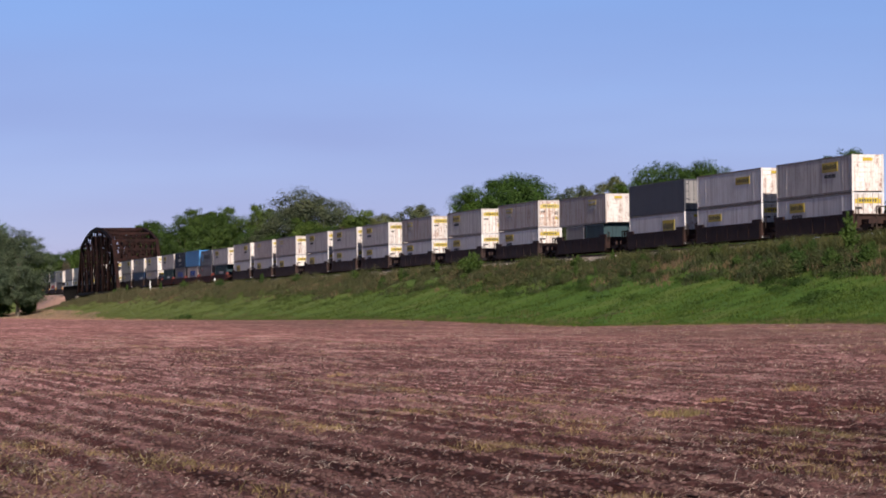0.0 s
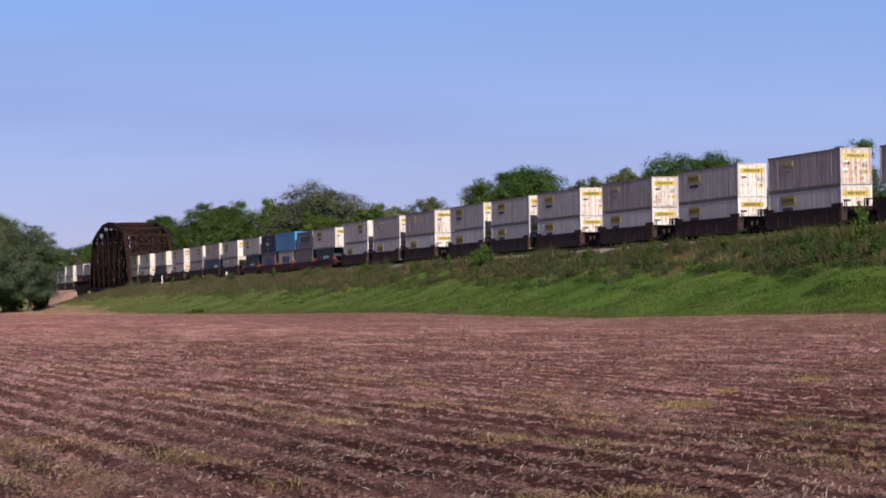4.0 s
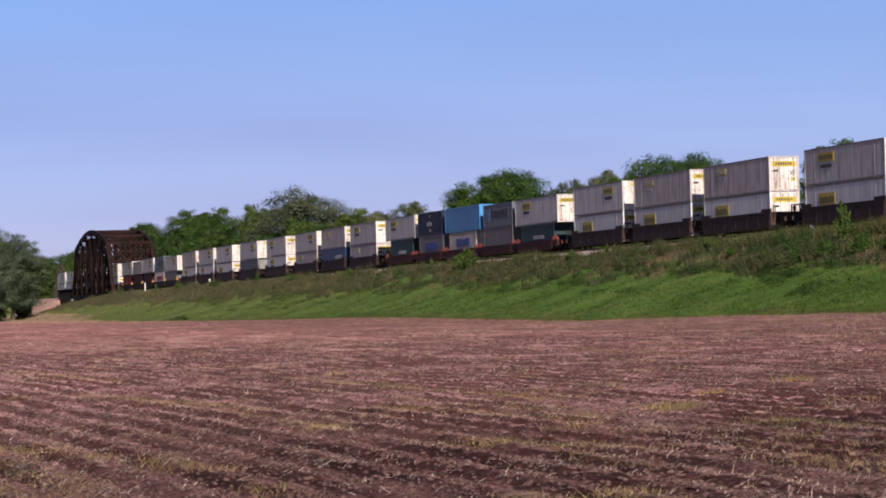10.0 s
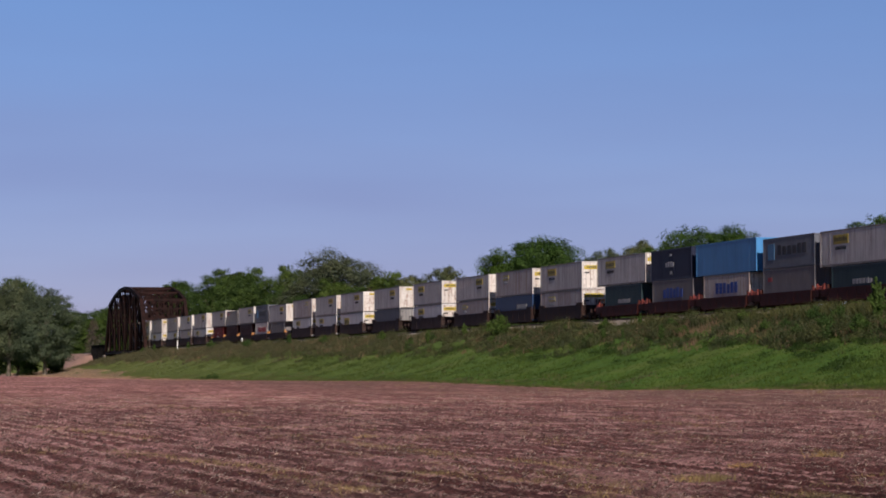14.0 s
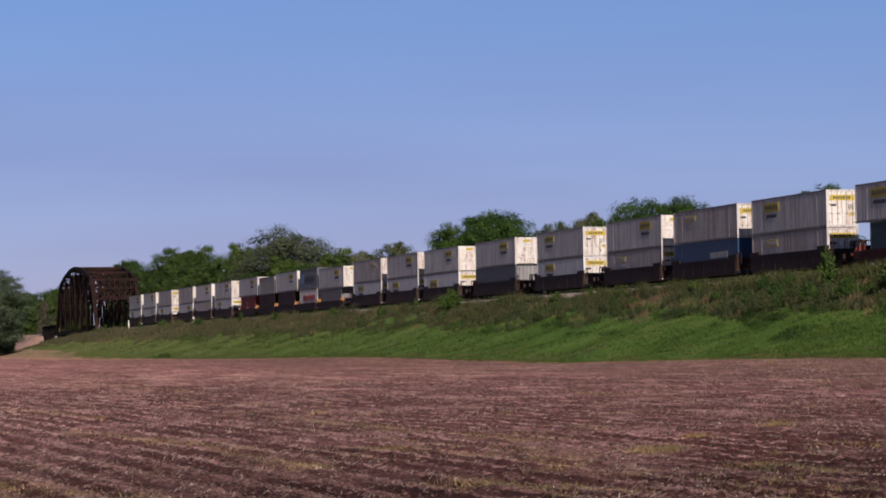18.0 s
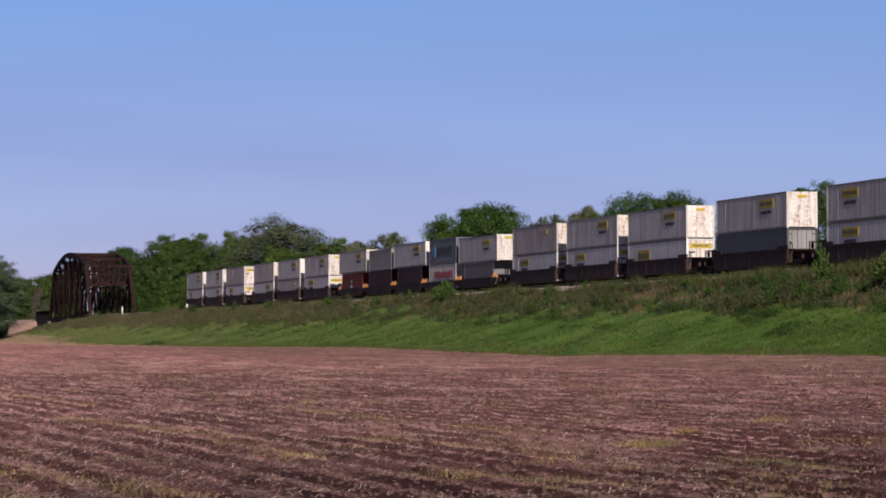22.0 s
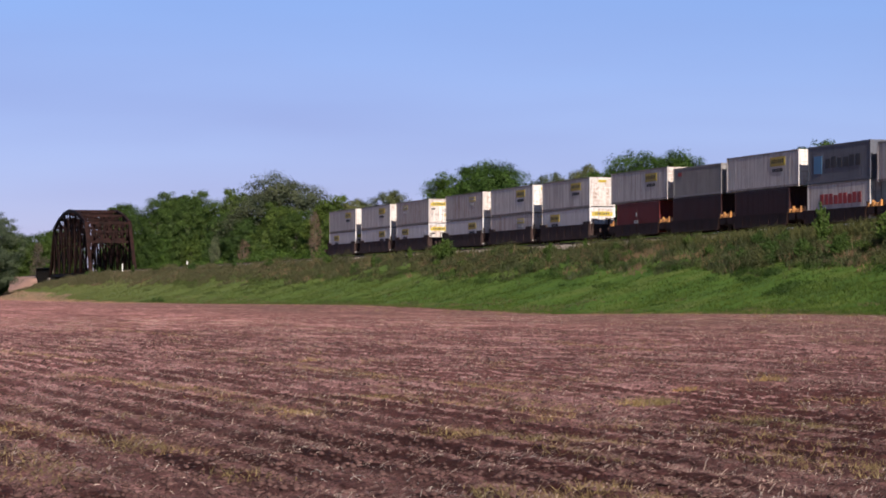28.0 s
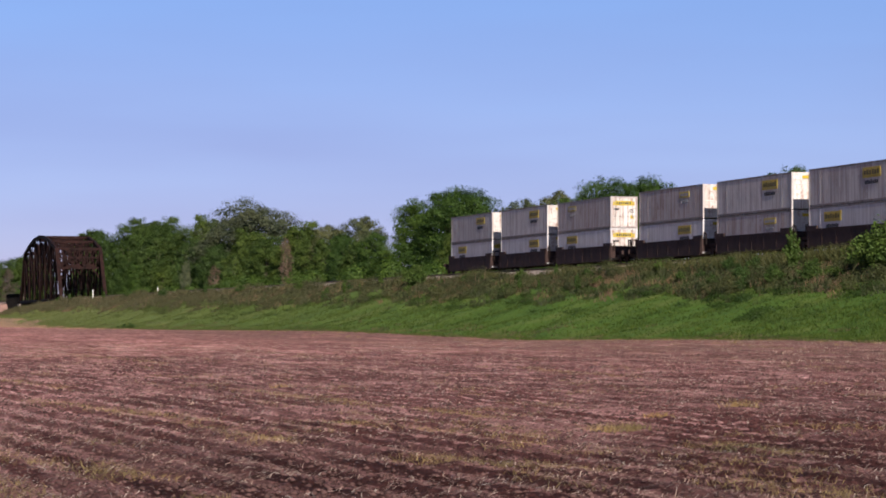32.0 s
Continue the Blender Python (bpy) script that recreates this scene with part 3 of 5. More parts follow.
    for x in np.arange(-695.4, -619.8, 0.62):
        deck.box(x, x + 0.26, 82.0, 90.0, low + 0.32, low + 0.56)
    tagged(part("deck_ties", deck, TIE, top), kind="stuff")
    for y in (81.75, 90.3):
        rail = Geo()
        for z in (7.2, 7.9):
            rail.beam((-619.8, y, z), (-695.6, y, z - 0.15), 0.06, 0.08)
        part("walkway_rail", rail, BRIDGE, top)
    return top


bridge()


def approach_span():
    top = new("girder_span")
    tagged(top, "black steel plate-girder approach span of the bridge", "bridge span")
    for y in (81.2, 90.9):
        g = Geo().box(-726.5, -696.2, y - 0.05, y + 0.05, 3.4, 7.0)
        g.box(-726.5, -696.2, y - 0.22, y + 0.22, 6.95, 7.1).box(-726.5, -696.2, y - 0.22, y + 0.22, 3.3, 3.45)
        for x in np.arange(-726, -696, 1.6):
            g.box(x, x + 0.1, y - 0.2, y + 0.2, 3.4, 6.95)
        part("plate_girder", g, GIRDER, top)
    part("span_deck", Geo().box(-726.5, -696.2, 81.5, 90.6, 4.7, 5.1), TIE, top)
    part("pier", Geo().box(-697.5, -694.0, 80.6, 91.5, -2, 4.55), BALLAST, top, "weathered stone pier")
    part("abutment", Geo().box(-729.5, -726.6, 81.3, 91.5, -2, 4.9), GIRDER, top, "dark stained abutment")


approach_span()

for x, h in ((-559.3, 1.7), (-481.0, 1.3)):
    p = new("marker_post")
    z = float(ground_z(x, 79.5))
    p.location = (x, 79.5, z - 0.1)
    part("stake", Geo().box(-0.07, 0.07, -0.07, 0.07, 0, h + 0.25), POST, p)
    part("plate", Geo().box(-0.12, 0.12, -0.1, -0.07, h * 0.62, h + 0.2), POST, p)
    tagged(p, "short white marker post beside the track", "marker post", group="marker posts")


# ---- train ----
L53, L40, L20, W, HC, STD = 16.15, 12.19, 6.06, 2.6, 2.88, 2.59
TRAIN = []        # thing, place of its middle along the train, its height over the rails, turned


def side_sheet(length, h, pitch, depth):
    """Ribbed side walls on both sides."""
    out = []
    for s in (-1, 1):
        pts, x = [], -length / 2 + 0.18
        end = length / 2 - 0.18
        while x < end - 0.01:
            pts += [(x, 0), (min(x + pitch * 0.42, end), 0), (min(x + pitch * 0.55, end), depth), (min(x + pitch * 0.87, end), depth)]
            x += pitch
        pts.append((end, 0))
        v = []
        for px, d in pts:
            y = s * (W / 2 - 0.02 - d)
            v += [(px, y, 0.16), (px, y, h - 0.12), (px, s * (W / 2 - 0.1), 0.16), (px, s * (W / 2 - 0.1), h - 0.12)]
        f = []
        for i in range(len(pts) - 1):
            a, b = 4 * i, 4 * i + 4
            q = (a, b, b + 1, a + 1)
            f += [q if s < 0 else q[::-1], (a + 1, b + 1, b + 3, a + 3), (a, a + 2, b + 2, b)]
        me = bpy.data.meshes.new("side_wall")
        me.from_pydata(v, [], f)
        me.update()
        out.append(me)
    return out


def letters(c, mat, bars):
    """Plain bars in the room of letters, each one its own, on both sides of the box."""
    for x0, x1, z0, z1 in bars:
        for s in (-1, 1):
            part("letter", Geo().box(min(-s * x0, -s * x1), max(-s * x0, -s * x1), s * (W / 2 - 0.008) - 0.01, s * (W / 2 - 0.008) + 0.01, z0, z1), mat, c)


def writing(c, mat, x, z, length, h, n, rng):
    w = length / n
    letters(c, mat, [(x + i * w - w * 0.38, x + i * w + w * 0.38, z, z + h * rng.choice((0.85, 1.0, 1.0))) for i in range(n)])


def container(length, h, body, mark="", label="", rust=False, door_mat=None):
    rng = random.Random(length * 10 + len(mark) * 7 + len(label))
    c = new("container")
    tagged(c, label, "container", group="containers on the train")
    big = length > 14
    for me in side_sheet(length, h, 0.40 if big else 0.28, 0.005 if big else 0.022):
        part("side_wall", me, body, c)
    x1 = length / 2
    pale = body in (WHITE, WORN, CLEAN)
    # dark rails paint in the shaded gap between stacked pale boxes
    edge = EDGE if pale else body
    part("roof", Geo().box(-x1 + 0.1, x1 - 0.1, -W / 2 + 0.06, W / 2 - 0.06, h - 0.1, h - 0.03), body, c)
    part("floor", Geo().box(-x1 + 0.1, x1 - 0.1, -W / 2 + 0.06, W / 2 - 0.06, 0.06, 0.18), body, c)
    for s in (-1, 1):
        part("top_rail", Geo().box(-x1 + 0.15, x1 - 0.15, s * (W / 2 - 0.04) - 0.035, s * (W / 2 - 0.04) + 0.035, h - 0.13, h), edge, c)
        part("bottom_rail", Geo().box(-x1 + 0.15, x1 - 0.15, s * (W / 2 - 0.04) - 0.035, s * (W / 2 - 0.04) + 0.035, 0.02, 0.18), edge, c)
        for e in (-1, 1):
            post = Geo().box(min(e * x1, e * (x1 - 0.17)), max(e * x1, e * (x1 - 0.17)), min(s * W / 2, s * (W / 2 - 0.16)), max(s * W / 2, s * (W / 2 - 0.16)), 0, h)
            part("corner_post", post, body, c)
        if big:
            for e in (-1, 1):
                x = e * (L40 / 2 - 0.1)
                part("lift_post", Geo().box(x - 0.14, x + 0.14, s * (W / 2 - 0.034) - 0.02, s * (W / 2 - 0.034) + 0.02, 0.02, h), body, c)
    # nose wall at -x, with level ribs
    g = Geo().box(-x1 + 0.05, -x1 + 0.12, -W / 2 + 0.14, W / 2 - 0.14, 0.1, h - 0.02)
    nose = part("nose_wall", g, WHITE_DOOR if pale else body, c)
    for k in range(7):
        z = 0.35 + k * (h - 0.6) / 6
        part("nose_rib", Geo().box(-x1 + 0.038, -x1 + 0.06, -W / 2 + 0.16, W / 2 - 0.16, z, z + 0.06), WHITE_DOOR if pale else body, nose)
    part("door_sill", Geo().box(x1 - 0.14, x1 - 0.01, -W / 2 + 0.15, W / 2 - 0.15, 0.02, 0.16), body, c)
    part("door_header", Geo().box(x1 - 0.14, x1 - 0.01, -W / 2 + 0.15, W / 2 - 0.15, h - 0.14, h - 0.01), body, c)
    for s in (-1, 1):
        ya, yb = sorted((s * 0.012, s * (W / 2 - 0.17)))
        d = part("door", Geo().box(x1 - 0.1, x1 - 0.045, ya, yb, 0.17, h - 0.15), door_mat or (WHITE_DOOR if pale else body), c)
        for k in (0.33, 0.75):
            y = s * 1.13 * k
            rod = Geo().box(x1 - 0.045, x1 - 0.01, y - 0.02, y + 0.02, 0.1, h - 0.06)
            rod.box(x1 - 0.045, x1 - 0.005, y - 0.12, y + 0.12, 1.0, 1.06)
            # on pale doors the dark rod colour stands for the rods' shadow lines
            part("lock_rod", rod, EDGE if pale else body, d)
        for z in (0.35, 1.05, 1.75, 2.4):
            if z < h - 0.3:
                part("hinge", Geo().box(x1 - 0.046, x1 - 0.02, s * 0.98 - 0.13, s * 0.98 + 0.13, z, z + 0.07), STEEL if pale else body, d)
    if mark in ("box", "faded", "banner", "wide"):
        ink = OLIVE if mark != "faded" else PALE_INK
        x0 = -0.22 * length
        hw = {"box": 1.6, "faded": 1.25, "banner": 1.7, "wide": 1.7}[mark]
        zt = {"box": h * 0.86, "faded": h * 0.84, "banner": h * 0.78, "wide": h * 0.8}[mark]
        zb = {"box": h * 0.6, "faded": h * 0.66, "banner": h * 0.38, "wide": h * 0.58}[mark]
        for s in (-1, 1):
            part("logo_panel", Geo().box(x0 - hw, x0 + hw, s * (W / 2 - 0.01) - 0.012, s * (W / 2 - 0.01) + 0.012, zb, zt), YELLOW if mark != "faded" else OCHRE, c, "yellow logo panel with dark bars")
            for i in range(6):
                xx = x0 - hw * 0.84 + i * hw * 0.29
                part("letter", Geo().box(xx, xx + hw * 0.22, s * (W / 2 + 0.006) - 0.006, s * (W / 2 + 0.006) + 0.006, zb + (zt - zb) * 0.3, zb + (zt - zb) * (0.7 if i % 2 else 0.78)), ink, c)
            if mark in ("box", "faded"):
                for i in range(7):
                    xx = x0 - hw * 0.72 + i * hw * 0.21
                    part("letter", Geo().box(xx, xx + hw * 0.16, s * (W / 2 - 0.004) - 0.006, s * (W / 2 - 0.004) + 0.006, zb - 0.46, zb - 0.2 + 0.04 * (i % 2)), INK if mark == "box" else PALE_INK, c)
        b = Geo().box(x1 - 0.046, x1 - 0.03, -1.04, 1.04, h * 0.71, h * 0.86)
        part("door_banner", b, YELLOW if not rust else OCHRE, c, "yellow banner across the doors")
        for i in range(7):
            part("letter", Geo().box(x1 - 0.031, x1 - 0.02, -0.72 + i * 0.21, -0.59 + i * 0.21, h * 0.75, h * 0.825), INK, c)
        part("door_label", Geo().box(x1 - 0.046, x1 - 0.03, -0.98, -0.5, h * 0.56, h * 0.62), INK, c)
        for i in range(4):
            part("letter", Geo().box(x1 - 0.046, x1 - 0.032, 0.5, 0.95, h * (0.58 - 0.035 * i), h * (0.595 - 0.035 * i)), INK, c)
        b = Geo().box(x1 - 0.046, x1 - 0.03, 0.62, 0.98, h * 0.3, h * 0.4)
        part("door_sticker", b, YELLOW, c)
        b = Geo().box(-x1 + 0.0, -x1 + 0.022, -0.4, 0.4, h * 0.83, h * 0.91)
        part("nose_label", b, YELLOW, c)
        if rust:
            b = Geo()
            for y in (-0.85,):
                for z in (0.62, 0.42):
                    b.hexa([(x1 - 0.044, y - 0.22, h * z), (x1 - 0.03, y - 0.22, h * z), (x1 - 0.03, y, h * z + 0.22), (x1 - 0.044, y, h * z + 0.22),
                            (x1 - 0.044, y, h * z - 0.22), (x1 - 0.03, y, h * z - 0.22), (x1 - 0.03, y + 0.22, h * z), (x1 - 0.044, y + 0.22, h * z)])
            part("placard", b, POST, c)
    if mark == "slate_word":
        writing(c, INK, -2.1, 1.1, 7.0, 0.85, 6, rng)
        for s in (-1, 1):
            xa, xb = sorted((-s * -4.9, -s * -3.3))
            part("logo_panel", Geo().box(xa, xb, s * (W / 2 - 0.012) - 0.008, s * (W / 2 - 0.012) + 0.008, 0.75, 2.1), SKY_INK, c, "blue logo panel")
    if mark == "blue_word":
        writing(c, BLUE_INK, -2.4, 1.2, 6.0, 0.95, 6, rng)
    if mark == "red_word":
        writing(c, RED_INK, -3.2, 1.25, 8.2, 0.8, 9, rng)
    if mark == "blue_text":
        writing(c, PALE_INK, 1.5, 1.4, 4.4, 0.5, 8, rng)
    if mark == "navy_text":
        writing(c, PALE_INK, -1.4, 1.2, 2.6, 0.5, 4, rng)
        letters(c, PALE_INK, [(-0.3, 0.3, 0.5, 0.8), (-0.4, 0.2, 2.2, 2.4)])
    if mark == "white_text":
        writing(c, PALE_INK, -1.4, 1.1, 4.2, 0.4, 6, rng)
    if mark == "small_text":
        writing(c, PALE_INK, -0.9, 0.95, 1.2, 0.3, 3, rng)
        letters(c, PALE_INK, [(-0.6, -0.3, 1.6, 1.95)])
    if mark == "red_spot":
        for s in (-1, 1):
            xa, xb = sorted((-s * -4.9, -s * -3.9))
            part("logo_panel", Geo().box(xa, xb, s * (W / 2 - 0.01) - 0.006, s * (W / 2 - 0.01) + 0.006, 1.85, 2.2), RED_INK, c, "small red logo")
    return c


KINDS = {
    "Y": lambda: container(L53, HC, WHITE, "box", "white ribbed 53-foot freight container with yellow logo panel"),
    "C": lambda: container(L53, HC, CLEAN, "box", "bright white ribbed 53-foot freight container with yellow panel"),
    "F": lambda: container(L53, HC, WORN, "faded", "weathered white freight container with a faded logo"),
    "B": lambda: container(L53, HC, CLEAN, "banner", "clean white freight container with large yellow square panel"),
    "W": lambda: container(L53, HC, CLEAN, "wide", "smooth white freight container with wide yellow panel"),
    "R": lambda: container(L53, HC, WORN, "faded", "white freight container with rust-streaked doors and placards", rust=True, door_mat=RUST_DOOR),
    "G": lambda: container(L53, HC, DARK_GREY, "", "dark grey 53-foot freight container", door_mat=GREY),
    "D": lambda: container(L53, HC, DEEP_BLUE, "blue_text", "deep blue 53-foot freight container with grey lettering"),
    "A": lambda: container(L53, HC, BLUE, "", "bright blue 53-foot freight container"),
    "s": lambda: container(L40, HC, SLATE, "slate_word", "slate grey 40-foot freight container with dark block lettering"),
    "t": lambda: container(L40, STD, SLATE, "slate_word", "low slate grey 40-foot freight container with dark lettering"),
    "n": lambda: container(L40, HC, NAVY, "navy_text", "navy blue 40-foot freight container with grey lettering"),
    "g": lambda: container(L40, STD, GREY, "red_spot", "plain grey 40-foot freight container with small red mark"),
    "p": lambda: container(L40, STD, DULL, "", "light grey 40-foot freight container in a well"),
    "r": lambda: container(L40, HC, RED, "small_text", "dark red 40-foot freight container in a well"),
    "b": lambda: container(L40, HC, BROWN, "", "dark brown 40-foot freight container in a well"),
    "y": lambda: container(L40, HC, WHITE, "red_word", "white 40-foot freight container with red block lettering"),
    "m": lambda: container(L40, HC, WORN, "blue_word", "white 40-foot freight container with blue block lettering"),
    "h": lambda: container(L40, HC, DULL, "blue_word", "pale grey 40-foot freight container with blue lettering"),
    "q": lambda: container(L40, HC, DULL, "red_spot", "pale grey 40-foot freight container with red logo"),
    "e": lambda: container(L40, HC, TEAL, "white_text", "dull teal 40-foot freight container with white lettering"),
    "f": lambda: container(L40, STD, TEAL, "white_text", "low dull teal 40-foot freight container with pale lettering"),
    "u": lambda: container(L20, STD, GREY, "", "light grey 20-foot freight container"),
    "v": lambda: container(L20, STD, TEAL, "", "dull teal 20-foot freight container"),
}
LENGTH = {k: L53 for k in "YCFBWRGDA"} | {k: L40 for k in "stngprbymhqef"} | {"u": L20, "v": L20}
made = {}


def stow(kind, rear, over, turned):
    if kind not in made:
        made[kind] = thing = KINDS[kind]()
    else:
        thing = copy_thing(made[kind], pose(0, 0, 0))
    TRAIN.append((thing, rear + LENGTH[kind] / 2, over, turned))


# place of the rear end along the train, upper box, lower box(es), each "!" turned nose first
LOAD = [
    (0.0, "Y!", "C"), (19.5, "Y!", "C!"), (39.05, "F", "C"), (63.2, "F!", "C!"), (82.65, "Y!", "F!"), (102.2, "Y!", "C"),
    (125.1, "Y!", "r@126.9"), (142.9, "g", "b@142.9"), (156.4, "Y!", "b@158.4"), (174.5, "s", "y@174.4"), (187.9, "Y!", "p@190.3"),
    (210.1, "F!", "C"), (229.6, "Y!", "C"), (249.0, "Y!", "B"), (272.7, "Y!", "G"), (297.1, "Y", "C"),
    (320.7, "Y!", "F"), (340.25, "F", "D"), (359.8, "Y", "F"),
    (381.6, "Y", "e@384.3"), (399.6, "n", "h@400.0"), (413.1, "A", "m@415.2"), (430.9, "t", "q@430.9"), (444.3, "Y", "f@446.8"),
    (466.3, "Y!", "B"), (486.0, "F", "B"), (505.7, "F", "B"), (529.7, "Y", "B"), (549.3, "Y", "C"), (568.9, "Y", "C"),
    (592.6, "F", "C"), (616.4, "Y", "C"), (639.95, "R", "C"), (664.0, "F!", "u@666.6 v@673.4"),
    (687.7, "G", "B!"), (707.4, "W!", "W"), (727.1, "Y!", "C"),
]
LOW, HIGH = 0.35, 3.26
for rear, above, below in LOAD:
    stow(above[0], rear, HIGH - (HC - STD if below[0] in "puvf" else 0), "!" in above)
    for box in below.split():
        at = float(box.split("@")[1]) if "@" in box else rear
        stow(box[0], at, LOW, "!" in box)


def truck(parent, x):
    t = part("truck", Geo().box(x - 0.9, x + 0.9, -0.25, 0.25, 0.45, 0.75), TRUCK, parent)
    for s in (-1, 1):
        g = Geo().box(x - 1.15, x + 1.15, s * 1.0 - 0.09, s * 1.0 + 0.09, 0.5, 0.72)
        g.box(x - 0.35, x + 0.35, s * 1.0 - 0.1, s * 1.0 + 0.1, 0.3, 0.72)
        part("side_frame", g, TRUCK, t)
    for dx in (-0.89, 0.89):
        g = Geo()
        for s in (-1, 1):
            g.wheel(x + dx, s * 0.72 - 0.065, s * 0.72 + 0.065, 0.46, 0.46)
        g.box(x + dx - 0.07, x + dx + 0.07, -0.8, 0.8, 0.39, 0.53)
        part("wheelset", g, TRUCK, t)


def well(parent, a, b, mat, sill):
    """One well between the trucks at a and b: plate sides with posts, floor, end platforms."""
    i0, i1 = a + 1.75, b - 1.75
    for s in (-1, 1):
        y = s * 1.42
        g = Geo().box(i0, i1, y - 0.03, y + 0.03, 0.32, sill - 0.12)
        g.box(i0 - 0.1, i1 + 0.1, y - 0.07, y + 0.07, sill - 0.12, sill)
        g.box(i0 + 0.2, i1 - 0.2, y - 0.08, y + 0.08, 0.22, 0.36)
        for k in range(7):
            x = i0 + 0.15 + (i1 - i0 - 0.3) * k / 6
            g.box(x - 0.05, x + 0.05, min(y, y + s * 0.05), max(y, y + s * 0.05), 0.36, sill - 0.12)
        part("well_side", g, mat, parent)
        if sill > 1.5:
            for e, xx in ((-1, i0), (1, i1)):
                xa, xb = sorted((xx - e * 1.9, xx + e * 0.25))
                part("side_riser", Geo().box(xa, xb, y - 0.06, y + 0.06, sill, sill + 0.24), mat, parent)
    for k in range(5):
        x = i0 + 0.5 + (i1 - i0 - 1.0) * k / 4
        part("cross_member", Geo().box(x - 0.25, x + 0.25, -1.4, 1.4, 0.22, 0.32), mat, parent)
    for e, xx, tip in ((-1, i0, a), (1, i1, b)):
        xa, xb = sorted((xx, tip + (e * 0.2)))
        part("end_platform", Geo().box(xa, xb, -0.75, 0.75, 0.9, 1.15).box(min(xx, xx + e * 0.15), max(xx, xx + e * 0.15), -1.42, 1.42, 0.5, 1.6), mat, parent)
        if sill > 1.5:
            r = Geo()
            for y in (-1.25, 1.25):
                r.box(xx + e * 0.3 - 0.03, xx + e * 0.3 + 0.03, y - 0.03, y + 0.03, 1.1, 2.15).box(xx + e * 0.75 - 0.03, xx + e * 0.75 + 0.03, y - 0.03, y + 0.03, 1.1, 2.0)
                r.box(min(xx + e * 0.3, xx + e * 0.75), max(xx + e * 0.3, xx + e * 0.75), y - 0.03, y + 0.03, 1.95, 2.02)
            r.box(xx + e * 0.3 - 0.03, xx + e * 0.3 + 0.03, -1.25, 1.25, 1.5, 1.56)
            part("grab_rail", r, TRUCK, parent)
        else:
            for s in (-1, 1):
                part("side_beam", Geo().box(xa, xb, s * 1.32 - 0.1, s * 1.32 + 0.1, 0.62, 1.2), mat, parent)
                for along, wide, hh in ((0.3, 0.14, 0.3), (0.95, 0.07, 0.5), (1.25, 0.07, 0.36), (1.65, 0.14, 0.28)):
                    x, y = xx + e * along, s * 1.28
                    r = Geo().hexa([(x - wide, y - 0.14, 1.19), (x + wide, y - 0.14, 1.19), (x + wide, y + 0.14, 1.19), (x - wide, y + 0.14, 1.19),
                                    (x - 0.06, y - 0.08, 1.19 + hh), (x + 0.06, y - 0.08, 1.19 + hh), (x + 0.06, y + 0.08, 1.19 + hh), (x - 0.06, y + 0.08, 1.19 + hh)])
                    part("stacking_bracket", r, ORANGE if mat is CAR_BROWN else BRACKET, parent, "worn painted steel bracket")


def well_car(middles, pitch, mat, label):
    """An articulated car of one or more wells; its own zero is the middle of its first well."""
    c = new("well_car")
    tagged(c, label, "railway car", group="well cars of the train")
    m0 = middles[0]
    xs = [m - m0 for m in middles]
    ends = [xs[0] - pitch / 2 - 0.3] + [(p + q) / 2 for p, q in zip(xs, xs[1:])] + [xs[-1] + pitch / 2 + 0.3]
    for i, x in enumerate(xs):
        well(c, ends[i], ends[i + 1], mat, 1.62 if pitch > 18 else 1.25)
    for x in ends:
        truck(c, x)
    for e, x in ((-1, ends[0]), (1, ends[-1])):
        part("coupler", Geo().box(min(x, x + e * 1.9), max(x, x + e * 1.9), -0.14, 0.14, 0.72, 1.0), TRUCK, c)
        part("end_sill", Geo().box(min(x + e * 0.9, x + e * 1.15), max(x + e * 0.9, x + e * 1.15), -1.3, 1.3, 0.75, 1.1), mat, c)
        st = Geo()
        for y in (-0.6, 0.6):
            st.box(x + e * 1.0 - 0.04, x + e * 1.0 + 0.04, y - 0.04, y + 0.04, 1.1, 2.1)
        st.box(x + e * 1.0 - 0.04, x + e * 1.0 + 0.04, -0.6, 0.6, 2.0, 2.1)
        st.wheel(x + e * 0.93, -0.35, -0.3, 1.75, 0.28, 10)
        part("brake_stand", st, ORANGE if mat is CAR_RED else TRUCK, c)
    TRAIN.append((c, m0, 0.0, False))
    return c


BLACK3 = "black three-unit articulated well car carrying stacked containers"
BROWN3 = "brown three-unit articulated well car carrying stacked containers"
mid = [rear + LENGTH[a[0]] / 2 for rear, a, b in LOAD]
for first, count, mat, label in ((0, 3, CAR_BLACK, BLACK3), (3, 3, CAR_BLACK, BLACK3), (11, 3, CAR_BLACK, BLACK3), (16, 3, CAR_BROWN, BROWN3),
                                 (24, 3, CAR_BLACK, BLACK3), (27, 3, CAR_BLACK, BLACK3), (34, 3, CAR_BROWN, BROWN3),
                                 (14, 1, CAR_BROWN, "brown single-unit well car with stacked containers"), (15, 1, CAR_BLACK, "black single-unit well car with stacked containers"),
                                 (30, 1, CAR_BLACK, "black single-unit well car with stacked containers"), (31, 1, CAR_BLACK, "black single-unit well car with stacked containers"),
                                 (32, 1, CAR_BLACK, "black single-unit well car with stacked containers"), (33, 1, CAR_BROWN, "brown single-unit well car with a mixed load")):
    well_car(mid[first:first + count], 19.6, mat, label)
for first, mat, label in ((6, CAR_BROWN, "dark brown five-unit articulated well car with 40-foot wells"), (19, CAR_RED, "dark red five-unit articulated well car with 40-foot wells")):
    base = mid[first]
    well_car([base + 15.65 * i for i in range(5)], 15.65, mat, label)


